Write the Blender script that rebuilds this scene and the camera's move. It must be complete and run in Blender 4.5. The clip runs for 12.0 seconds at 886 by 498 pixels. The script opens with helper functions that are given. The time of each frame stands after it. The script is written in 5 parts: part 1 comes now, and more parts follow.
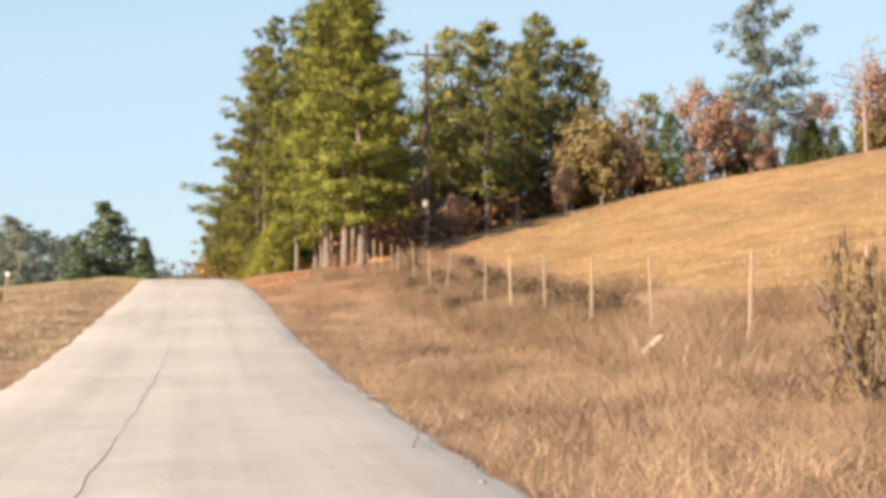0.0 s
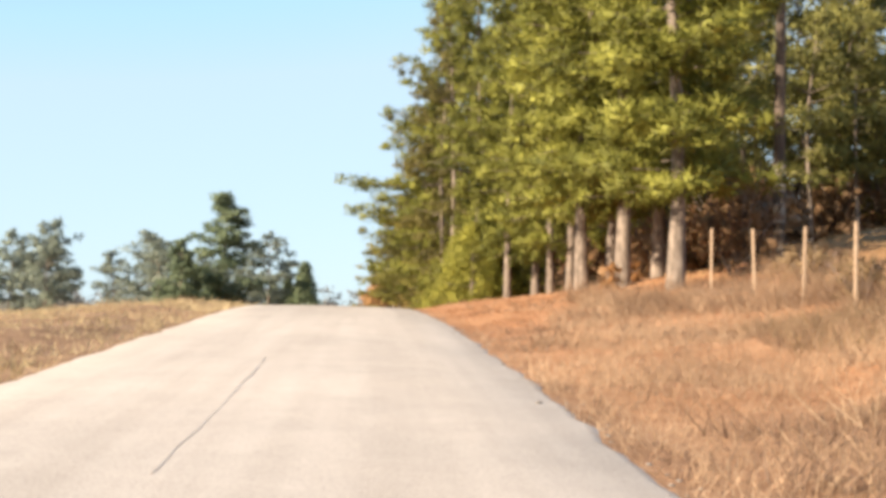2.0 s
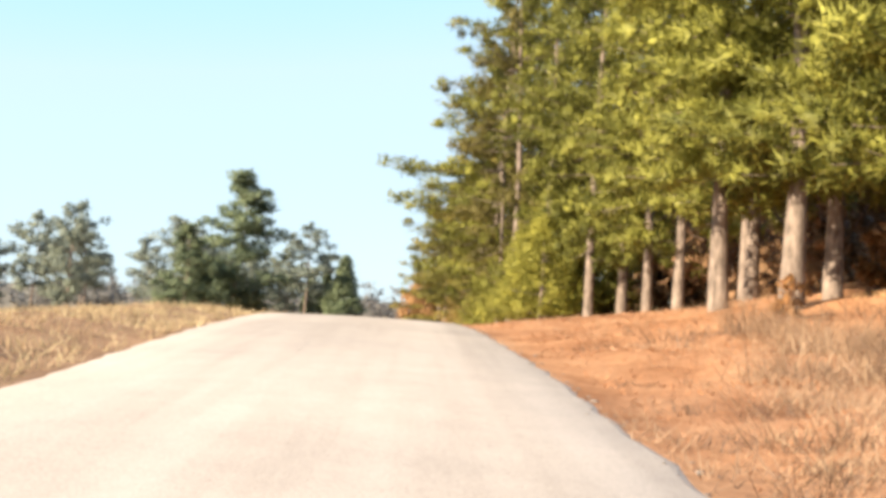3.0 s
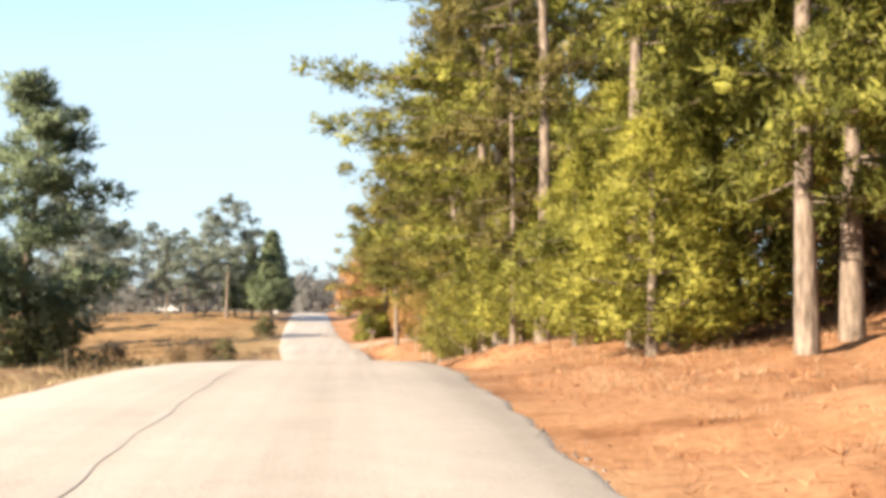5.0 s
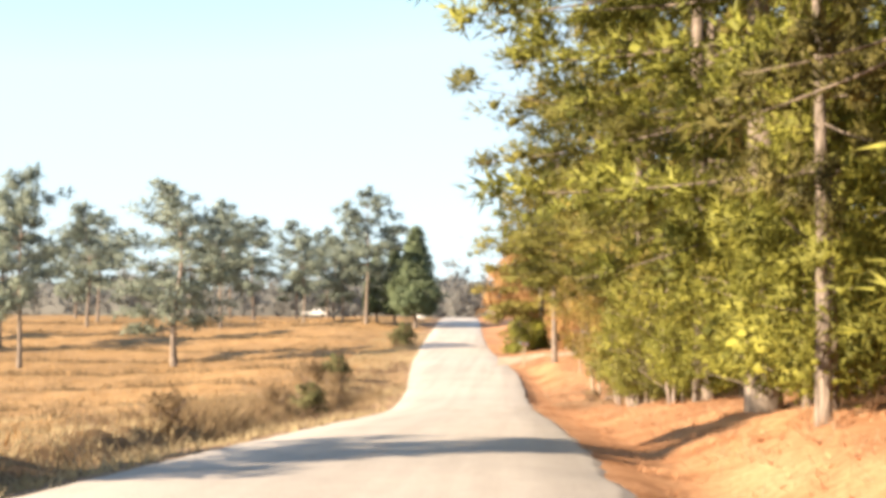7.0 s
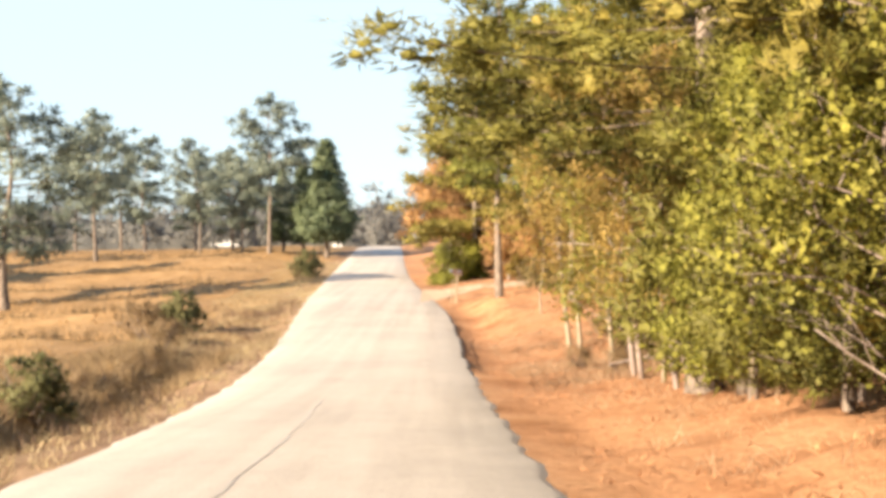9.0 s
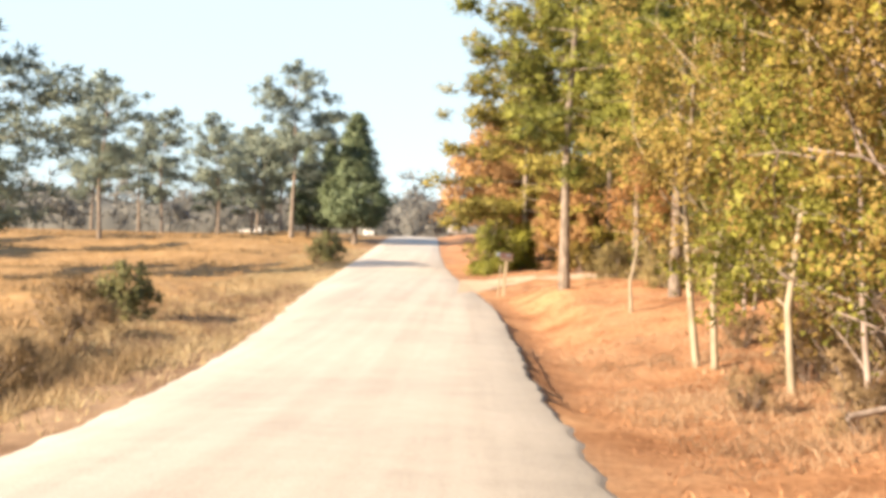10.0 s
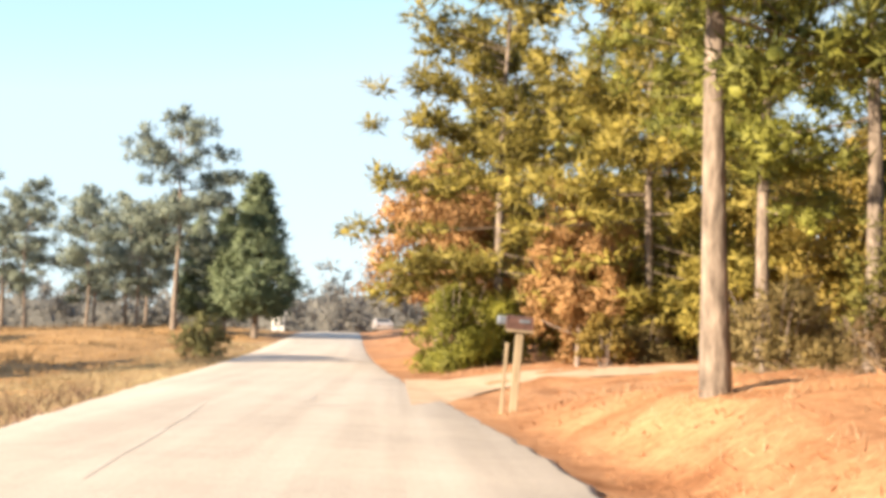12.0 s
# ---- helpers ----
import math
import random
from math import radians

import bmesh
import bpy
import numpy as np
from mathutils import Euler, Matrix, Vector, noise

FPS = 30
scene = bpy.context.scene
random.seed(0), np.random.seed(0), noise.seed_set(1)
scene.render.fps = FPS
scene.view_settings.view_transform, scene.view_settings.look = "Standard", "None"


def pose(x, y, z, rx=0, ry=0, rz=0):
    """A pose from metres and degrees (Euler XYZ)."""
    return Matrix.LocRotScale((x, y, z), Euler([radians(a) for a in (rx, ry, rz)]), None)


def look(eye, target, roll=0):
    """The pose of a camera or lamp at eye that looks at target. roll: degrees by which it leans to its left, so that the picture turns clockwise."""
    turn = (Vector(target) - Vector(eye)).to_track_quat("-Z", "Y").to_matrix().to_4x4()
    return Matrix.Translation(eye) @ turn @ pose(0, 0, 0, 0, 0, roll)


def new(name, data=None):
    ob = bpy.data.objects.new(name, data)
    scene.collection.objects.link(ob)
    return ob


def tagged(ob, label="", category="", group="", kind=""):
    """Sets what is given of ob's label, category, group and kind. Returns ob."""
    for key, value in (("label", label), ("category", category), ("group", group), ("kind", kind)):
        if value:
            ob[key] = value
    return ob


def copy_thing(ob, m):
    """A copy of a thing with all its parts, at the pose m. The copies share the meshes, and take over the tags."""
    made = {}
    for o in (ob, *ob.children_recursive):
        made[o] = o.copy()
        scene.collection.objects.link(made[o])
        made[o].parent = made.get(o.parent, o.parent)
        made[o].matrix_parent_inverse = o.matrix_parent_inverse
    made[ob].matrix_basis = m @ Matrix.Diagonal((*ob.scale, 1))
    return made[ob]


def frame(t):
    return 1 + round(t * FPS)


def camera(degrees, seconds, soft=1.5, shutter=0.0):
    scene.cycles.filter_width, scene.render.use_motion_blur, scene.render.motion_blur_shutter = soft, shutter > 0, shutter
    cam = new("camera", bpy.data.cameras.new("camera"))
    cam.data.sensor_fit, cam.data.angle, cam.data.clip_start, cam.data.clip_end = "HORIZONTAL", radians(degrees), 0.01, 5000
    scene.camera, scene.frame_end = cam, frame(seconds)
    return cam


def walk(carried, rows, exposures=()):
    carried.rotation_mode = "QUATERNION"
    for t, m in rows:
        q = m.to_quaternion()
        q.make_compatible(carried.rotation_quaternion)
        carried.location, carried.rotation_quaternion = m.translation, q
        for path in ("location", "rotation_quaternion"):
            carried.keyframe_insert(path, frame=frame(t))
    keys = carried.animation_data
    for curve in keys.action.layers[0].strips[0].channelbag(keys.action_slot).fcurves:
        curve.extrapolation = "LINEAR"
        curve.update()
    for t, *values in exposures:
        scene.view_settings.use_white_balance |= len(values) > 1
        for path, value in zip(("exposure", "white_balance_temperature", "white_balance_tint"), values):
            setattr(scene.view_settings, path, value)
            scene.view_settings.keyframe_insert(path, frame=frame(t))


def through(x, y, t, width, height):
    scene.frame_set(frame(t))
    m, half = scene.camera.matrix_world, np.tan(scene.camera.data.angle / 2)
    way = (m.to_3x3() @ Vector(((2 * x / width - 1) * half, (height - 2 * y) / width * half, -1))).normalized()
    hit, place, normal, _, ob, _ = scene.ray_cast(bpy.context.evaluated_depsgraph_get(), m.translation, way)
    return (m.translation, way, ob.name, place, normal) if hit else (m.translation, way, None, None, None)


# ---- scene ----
cam = camera(40.0, 12.0, soft=4.1)
# seconds, eye x y z, yaw, pitch, roll
PATH = [
    (0.0, 0.026, 0.000, 1.080, -11.30, 2.76, 0.35),
    (0.5, 0.166, 7.798, 1.089, -8.29, 3.54, 1.19),
    (1.0, 0.324, 14.963, 1.134, -6.16, 3.64, 0.91),
    (1.5, 0.477, 21.689, 1.315, -4.69, 3.91, -0.48),
    (2.0, 0.575, 28.246, 1.631, -3.38, 4.40, -1.22),
    (2.5, 0.551, 33.480, 1.883, -2.35, 4.62, -2.99),
    (3.0, 0.481, 37.986, 2.309, -1.31, 4.20, -3.32),
    (3.2, 0.433, 40.106, 2.487, -1.14, 6.19, -2.89),
    (4.8, 0.136, 58.359, 3.465, -3.72, 6.10, -1.30),
    (5.0, 0.162, 60.421, 3.589, -4.43, 2.86, -0.25),
    (5.5, 0.294, 64.982, 3.773, -3.16, 0.99, 0.68),
    (6.0, 0.464, 68.803, 3.843, 1.86, -0.67, 1.28),
    (6.5, 0.698, 72.381, 3.824, 4.94, 3.09, 0.42),
    (7.0, 0.832, 76.794, 3.833, 3.01, 2.96, -0.39),
    (7.2, 0.872, 78.392, 3.792, 1.98, 0.93, 0.19),
    (8.8, 0.942, 92.516, 3.347, -2.06, 0.37, 0.46),
    (9.0, 0.902, 95.293, 3.254, -0.44, -0.26, 0.58),
    (9.5, 0.851, 98.976, 2.873, 1.14, 1.23, -1.81),
    (10.0, 0.681, 106.670, 2.459, 1.27, -0.34, -1.58),
    (10.5, 0.562, 112.027, 2.028, 0.48, -1.44, -0.59),
    (11.0, 0.371, 117.225, 1.803, -0.95, -0.67, 0.55),
    (11.5, 0.185, 123.164, 1.826, -3.52, 1.06, 0.06),
    (12.0, -0.043, 128.180, 1.641, -2.34, 4.68, -1.38),
]
EXPOSURES = [(0.0, 1.27, 6500, 10), (1.0, 1.28, 6500, 10), (2.0, 1.45, 6500, 10), (3.0, 1.6, 6500, 10), (5.0, 1.68, 6550, 10), (6.2, 1.82, 6650, 10), (7.0, 1.84, 6700, 10), (9.5, 1.76, 6800, 10), (10.2, 1.79, 6800, 10), (11.0, 1.76, 6800, 10), (12.0, 1.72, 6800, 10)]
walk(cam, [(t, pose(x, y, z, 0, 0, yaw) @ pose(0, 0, 0, 90 + pitch) @ pose(0, 0, 0, 0, 0, -roll))
           for t, x, y, z, yaw, pitch, roll in PATH], EXPOSURES)

# ---- world and sun ----
SUN_AZ, SUN_EL = 235.0, 24.5
world = bpy.data.worlds.new("sky")
scene.world = world
world.use_nodes = True
wn = world.node_tree.nodes
sky = wn.new("ShaderNodeTexSky")
sky.sky_type = "NISHITA"
sky.sun_disc = False
sky.sun_elevation, sky.sun_rotation = radians(SUN_EL), radians(SUN_AZ)
sky.air_density, sky.dust_density, sky.ozone_density = 1.0, 0.7, 1.6
haze = wn.new("ShaderNodeMix")
haze.data_type, haze.blend_type = "RGBA", "DARKEN"
haze.inputs[0].default_value = 0.85
haze.inputs[7].default_value = (2.2, 2.85, 3.3, 1)
world.node_tree.links.new(sky.outputs[0], haze.inputs[6])
world.node_tree.links.new(haze.outputs[2], wn["Background"].inputs[0])
wn["Background"].inputs[1].default_value = 0.11
sun_data = bpy.data.lights.new("sun", "SUN")
sun_data.energy, sun_data.angle, sun_data.color = 5.0, radians(0.6), (1.0, 0.83, 0.62)
sun = new("sun", sun_data)
sun.matrix_world = look((0, 0, 0), (-math.sin(radians(SUN_AZ)) * math.cos(radians(SUN_EL)),
                                    -math.cos(radians(SUN_AZ)) * math.cos(radians(SUN_EL)), -math.sin(radians(SUN_EL))))


# ---- materials ----
class Nodes:
    """A small helper round a material's node tree."""

    def __init__(self, name):
        self.mat = bpy.data.materials.new(name)
        self.mat.use_nodes = True
        self.tree = self.mat.node_tree
        self.bsdf = self.tree.nodes["Principled BSDF"]
        self.out = self.tree.nodes["Material Output"]

    def add(self, kind, **values):
        node = self.tree.nodes.new(kind)
        for key, value in values.items():
            node.inputs[key].default_value = value
        return node

    def link(self, a, b):
        self.tree.links.new(a, b)

    def coords(self, which="Object"):
        return self.tree.nodes.new("ShaderNodeTexCoord").outputs[which]

    def noise(self, vec, scale, detail=4.0, rough=0.6):
        n = self.add("ShaderNodeTexNoise", Scale=scale, Detail=detail, Roughness=rough)
        self.link(vec, n.inputs["Vector"])
        return n.outputs["Fac"]

    def ramp(self, fac, stops):
        r = self.tree.nodes.new("ShaderNodeValToRGB")
        e = r.color_ramp.elements
        while len(e) < len(stops):
            e.new(0.5)
        for el, (pos, col) in zip(e, stops):
            el.position, el.color = pos, (*col, 1) if len(col) == 3 else col
        self.link(fac, r.inputs[0])
        return r.outputs[0]

    def mix(self, fac, a, b, how="MIX"):
        m = self.tree.nodes.new("ShaderNodeMix")
        m.data_type, m.blend_type = "RGBA", how
        for value, socket in ((fac, m.inputs[0]), (a, m.inputs[6]), (b, m.inputs[7])):
            if hasattr(value, "is_linked"):
                self.link(value, socket)
            elif isinstance(value, tuple):
                socket.default_value = (*value, 1)
            else:
                socket.default_value = value
        return m.outputs[2]

    def math(self, op, a, b):
        m = self.tree.nodes.new("ShaderNodeMath")
        m.operation = op
        for value, socket in ((a, m.inputs[0]), (b, m.inputs[1])):
            if hasattr(value, "is_linked"):
                self.link(value, socket)
            else:
                socket.default_value = value
        return m.outputs[0]

    def bump(self, height, strength, distance):
        b = self.add("ShaderNodeBump", Strength=strength, Distance=distance)
        self.link(height, b.inputs["Height"])
        self.link(b.outputs[0], self.bsdf.inputs["Normal"])

    def finish(self, colour, rough=0.85, metal=0.0, spec=0.3):
        if hasattr(colour, "is_linked"):
            self.link(colour, self.bsdf.inputs["Base Color"])
        else:
            self.bsdf.inputs["Base Color"].default_value = (*colour, 1)
        self.bsdf.inputs["Roughness"].default_value = rough
        self.bsdf.inputs["Metallic"].default_value = metal
        self.bsdf.inputs["Specular IOR Level"].default_value = spec
        return self.mat


def ground_material():
    n = Nodes("ground")
    v = n.coords()
    big, mid, fine = n.noise(v, 0.09, 3), n.noise(v, 0.8, 5), n.noise(v, 9.0, 6, 0.7)
    grass = n.ramp(mid, [(0.3, (0.19, 0.115, 0.07)), (0.5, (0.32, 0.205, 0.13)), (0.72, (0.44, 0.30, 0.195))])
    field = n.ramp(mid, [(0.3, (0.28, 0.17, 0.08)), (0.55, (0.39, 0.245, 0.12)), (0.75, (0.47, 0.315, 0.17))])
    straw = n.ramp(mid, [(0.3, (0.29, 0.135, 0.066)), (0.5, (0.455, 0.24, 0.13)), (0.72, (0.54, 0.315, 0.18))])
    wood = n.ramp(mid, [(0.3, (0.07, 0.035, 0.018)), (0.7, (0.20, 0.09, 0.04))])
    # brown of the weed strips, with shadow streaks of terraces and ditch painted in
    brush = n.ramp(mid, [(0.3, (0.085, 0.06, 0.03)), (0.7, (0.21, 0.14, 0.07))])
    colour = grass
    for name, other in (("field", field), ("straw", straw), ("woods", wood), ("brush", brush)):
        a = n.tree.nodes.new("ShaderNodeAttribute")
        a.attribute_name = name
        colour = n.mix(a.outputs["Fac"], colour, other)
    shade = n.ramp(fine, [(0.3, (0.62, 0.6, 0.58)), (0.6, (1, 1, 1))])
    colour = n.mix(1.0, colour, shade, "MULTIPLY")
    colour = n.mix(1.0, colour, n.ramp(big, [(0.35, (0.8, 0.8, 0.82)), (0.65, (1.08, 1.06, 1.0))]), "MULTIPLY")
    n.bump(n.math("ADD", fine, mid), 0.6, 0.12)
    return n.finish(colour, 0.95, 0, 0.1)


def road_material():
    n = Nodes("pale_chip_seal")
    v = n.coords()
    big, mid, fine = n.noise(v, 0.25, 3), n.noise(v, 2.2, 5), n.noise(v, 60.0, 3, 0.7)
    c = n.ramp(mid, [(0.3, (0.455, 0.402, 0.352)), (0.55, (0.487, 0.43, 0.377)), (0.75, (0.512, 0.454, 0.40))])
    c = n.mix(1.0, c, n.ramp(big, [(0.35, (0.88, 0.88, 0.88)), (0.65, (1.04, 1.03, 1.02))]), "MULTIPLY")
    c = n.mix(1.0, c, n.ramp(fine, [(0.35, (0.7, 0.7, 0.7)), (0.55, (1, 1, 1))]), "MULTIPLY")
    # long faint streaks where tyres run
    wave = n.add("ShaderNodeMapping")
    n.link(v, wave.inputs["Vector"])
    wave.inputs["Scale"].default_value = (1.6, 0.03, 1)
    streak = n.noise(wave.outputs[0], 1.3, 3)
    c = n.mix(1.0, c, n.ramp(streak, [(0.35, (0.90, 0.89, 0.88)), (0.6, (1.03, 1.03, 1.03))]), "MULTIPLY")
    n.bump(fine, 0.35, 0.01)
    return n.finish(c, 0.9, 0, 0.25)


def plain(name, dark, light, scale=6.0, rough=0.8, metal=0.0, bump=0.3, distance=0.01, stretch=(1, 1, 1), spec=0.3):
    n = Nodes(name)
    m = n.add("ShaderNodeMapping")
    n.link(n.coords(), m.inputs["Vector"])
    m.inputs["Scale"].default_value = stretch
    f = n.noise(m.outputs[0], scale, 5)
    n.bump(f, bump, distance)
    return n.finish(n.ramp(f, [(0.32, dark), (0.7, light)]), rough, metal, spec)


def leaf_material(name, dark, light, through=0.36, patch=0.8):
    """Foliage: colour varies from tree to tree, clump to clump and leaf to leaf."""
    n = Nodes(name)
    g = n.tree.nodes.new("ShaderNodeNewGeometry")
    o = n.tree.nodes.new("ShaderNodeObjectInfo")
    clump = n.noise(n.coords(), patch, 3)
    f = n.math("ADD", n.math("MULTIPLY", g.outputs["Random Per Island"], 0.2), n.math("MULTIPLY", clump, 0.9))
    f = n.math("ADD", f, n.math("MULTIPLY", n.math("SUBTRACT", o.outputs["Random"], 0.5), 0.18))
    c = n.ramp(f, [(0.3, dark), (0.8, light)])
    grain = n.noise(n.coords(), 26.0, 2, 0.7)
    c = n.mix(1.0, c, n.ramp(grain, [(0.36, (0.72, 0.72, 0.72)), (0.62, (1.3, 1.3, 1.3))]), "MULTIPLY")
    n.finish(c, 0.6, 0, 0.25)
    tr = n.add("ShaderNodeBsdfTranslucent")
    n.link(c, tr.inputs[0])
    ms = n.add("ShaderNodeMixShader", Fac=through)
    n.link(n.bsdf.outputs[0], ms.inputs[1])
    n.link(tr.outputs[0], ms.inputs[2])
    n.link(ms.outputs[0], n.out.inputs[0])
    return n.mat


GROUND, ROAD = ground_material(), road_material()
TAR = plain("tar_seam", (0.37, 0.327, 0.288), (0.455, 0.403, 0.354), 1.2)
CHIP = plain("grey_seal_chips", (0.10, 0.09, 0.082), (0.27, 0.235, 0.205), 14.0, 0.9)
APRON = plain("sandy_gravel", (0.36, 0.25, 0.165), (0.5, 0.37, 0.26), 2.0, 0.95)
BARK = plain("pine_bark", (0.08, 0.064, 0.053), (0.31, 0.25, 0.205), 9.0, 0.95, 0, 0.9, 0.04, (1, 1, 0.3), 0.1)
PALE_BARK = plain("pale_bark", (0.18, 0.145, 0.105), (0.38, 0.315, 0.235), 6.0, 0.9, 0, 0.5, 0.02, (1, 1, 0.4), 0.1)
GREY_BARK = plain("grey_bark", (0.16, 0.12, 0.10), (0.34, 0.28, 0.25), 6.0, 0.95, 0, 0.6, 0.02, (1, 1, 0.3), 0.1)
NEEDLE = leaf_material("pine_needles", (0.058, 0.067, 0.014), (0.345, 0.34, 0.068))
# brownish needles taken darker to stand in for the shade inside the crown
NEEDLE_SHADED = leaf_material("old_brownish_needles", (0.05, 0.046, 0.014), (0.235, 0.2, 0.055), 0.3)
OLIVE_YOUNG = leaf_material("olive_young_needles", (0.066, 0.066, 0.017), (0.25, 0.228, 0.054), 0.4)
WOOD_PINE = leaf_material("muted_pine_needles", (0.1, 0.103, 0.032), (0.40, 0.375, 0.115), 0.4)
# distance haze is put into the colour: paler and bluer needles
NEEDLE_HAZY = leaf_material("blue_green_needles", (0.112, 0.138, 0.122), (0.305, 0.345, 0.265), 0.36)
EVERGREEN = leaf_material("evergreen_needles", (0.075, 0.108, 0.068), (0.245, 0.295, 0.165), 0.36)
YOUNG = leaf_material("bright_young_needles", (0.095, 0.1, 0.02), (0.40, 0.38, 0.072), 0.42)
CEDAR = leaf_material("cedar_green", (0.035, 0.06, 0.018), (0.12, 0.15, 0.04), 0.25)
OLIVE = leaf_material("olive_leaves", (0.11, 0.098, 0.02), (0.44, 0.355, 0.078), 0.42)
OLIVE_GREEN = leaf_material("olive_green_leaves", (0.095, 0.1, 0.02), (0.40, 0.37, 0.075), 0.42)
GOLD_BROWN = leaf_material("golden_brown_leaves", (0.2, 0.135, 0.04), (0.46, 0.32, 0.1), 0.42)
OLIVE_DULL = leaf_material("brownish_olive_leaves", (0.16, 0.125, 0.052), (0.43, 0.33, 0.15), 0.42)
GOLD_PINE = leaf_material("golden_pine_needles", (0.11, 0.095, 0.022), (0.42, 0.345, 0.082), 0.42)
DUSTY = leaf_material("dusty_orange_leaves", (0.28, 0.158, 0.07), (0.53, 0.325, 0.148), 0.45)
YELLOW = leaf_material("yellow_leaves", (0.225, 0.16, 0.042), (0.46, 0.34, 0.11), 0.45)
ORANGE = leaf_material("orange_leaves", (0.285, 0.145, 0.054), (0.545, 0.30, 0.125), 0.45)
WEED = leaf_material("dark_weeds", (0.09, 0.062, 0.034), (0.25, 0.17, 0.09), 0.3)
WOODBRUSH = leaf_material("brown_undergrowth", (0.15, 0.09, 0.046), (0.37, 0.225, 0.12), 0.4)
SCRUB = leaf_material("scrub_green", (0.11, 0.112, 0.045), (0.30, 0.28, 0.13), 0.38)
AMBER = leaf_material("amber_leaves", (0.21, 0.165, 0.04), (0.54, 0.40, 0.105), 0.45)
RUSSET = leaf_material("russet_leaves", (0.33, 0.2, 0.14), (0.58, 0.385, 0.28), 0.45)
DEADLEAF = leaf_material("brown_brush", (0.16, 0.105, 0.055), (0.38, 0.27, 0.15), 0.38)
GRASS_TAN = leaf_material("dry_grass", (0.165, 0.096, 0.056), (0.54, 0.38, 0.245), 0.36, 0.45)
GRASS_STRAW = leaf_material("straw_grass", (0.22, 0.155, 0.08), (0.54, 0.43, 0.255), 0.36, 0.5)
GRASS_GOLD = leaf_material("golden_grass", (0.31, 0.185, 0.085), (0.54, 0.35, 0.17), 0.3, 0.4)
GRASS_PALE = leaf_material("pale_bunch_grass", (0.25, 0.165, 0.10), (0.53, 0.385, 0.25), 0.36, 0.6)
GRASS_DARK = leaf_material("brown_weed_stalks", (0.10, 0.06, 0.04), (0.27, 0.175, 0.115), 0.3, 0.6)
LITTER = leaf_material("pine_straw", (0.22, 0.10, 0.048), (0.52, 0.28, 0.15), 0.2, 0.7)
POST_STEEL = plain("weathered_post", (0.28, 0.195, 0.13), (0.44, 0.325, 0.225), 9.0, 0.75)
POLE_WOOD = plain("creosote_pole", (0.055, 0.042, 0.035), (0.15, 0.115, 0.09), 5.0, 0.9, 0, 0.6, 0.02, (1, 1, 0.1))
POLE_BAND = plain("pale_pole_tag", (0.25, 0.21, 0.17), (0.42, 0.37, 0.31), 8.0)
TIMBER = plain("treated_timber", (0.21, 0.165, 0.11), (0.36, 0.29, 0.2), 6.0, 0.85, 0, 0.4, 0.01, (1, 1, 0.2))
PALE_BOARD = plain("bleached_board", (0.42, 0.34, 0.26), (0.62, 0.53, 0.43), 9.0, 0.85, 0, 0.4, 0.01, (1, 6, 6))
MAILBOX = plain("rusty_brown_tin", (0.07, 0.04, 0.035), (0.16, 0.085, 0.07), 8.0, 0.5, 0.3)
GREY_TIN = plain("grey_blue_tin", (0.10, 0.12, 0.15), (0.17, 0.19, 0.22), 8.0, 0.5, 0.3)
WHITE = plain("white_paint", (0.62, 0.62, 0.60), (0.80, 0.80, 0.78), 3.0, 0.6)
SILVER = plain("silver_car_paint", (0.36, 0.33, 0.32), (0.46, 0.42, 0.40), 2.0, 0.35, 0.4, 0.05)
ROOF = plain("pale_grey_roof", (0.46, 0.45, 0.43), (0.62, 0.61, 0.59), 5.0, 0.8)
GLASS_DARK = plain("dark_window", (0.02, 0.025, 0.03), (0.05, 0.055, 0.06), 2.0, 0.12, 0, 0.0, 0.01, (1, 1, 1), 0.6)


# ---- mesh helpers ----
def mesh_of(name, verts, faces, material):
    me = bpy.data.meshes.new(name)
    v = np.asarray(verts, dtype=np.float32).reshape(-1, 3)
    if isinstance(faces, np.ndarray):
        k = faces.shape[1]
        me.vertices.add(len(v))
        me.vertices.foreach_set("co", v.ravel())
        me.loops.add(faces.size)
        me.loops.foreach_set("vertex_index", faces.astype(np.int32).ravel())
        me.polygons.add(len(faces))
        me.polygons.foreach_set("loop_start", np.arange(0, faces.size, k, dtype=np.int32))
        me.update(calc_edges=True)
    else:
        me.from_pydata([tuple(map(float, p)) for p in v], [], faces)
        me.update()
    me.materials.append(material)
    return me


def smooth(me):
    me.polygons.foreach_set("use_smooth", np.ones(len(me.polygons), dtype=bool))
    return me


def part(name, me, parent, label=""):
    ob = new(name, me)
    ob.parent = parent
    return tagged(ob, label)


def part_bm(name, bm, material, parent, label=""):
    me = bpy.data.meshes.new(name)
    bm.to_mesh(me)
    bm.free()
    me.materials.append(material)
    return part(name, me, parent, label)


def thing(name, label, category, group="", kind=""):
    return tagged(new(name), label, category, group, kind)


def box_bm(sx, sy, sz, at=(0, 0, 0), bevel=0.01, bm=None):
    bm = bm or bmesh.new()
    made = bmesh.ops.create_cube(bm, size=1.0, matrix=Matrix.Translation(at) @ Matrix.Diagonal((sx, sy, sz, 1)))
    if bevel:
        edges = {e for v in made["verts"] for e in v.link_edges}
        bmesh.ops.bevel(bm, geom=list(edges), offset=bevel, segments=2, affect="EDGES", profile=0.5)
    return bm


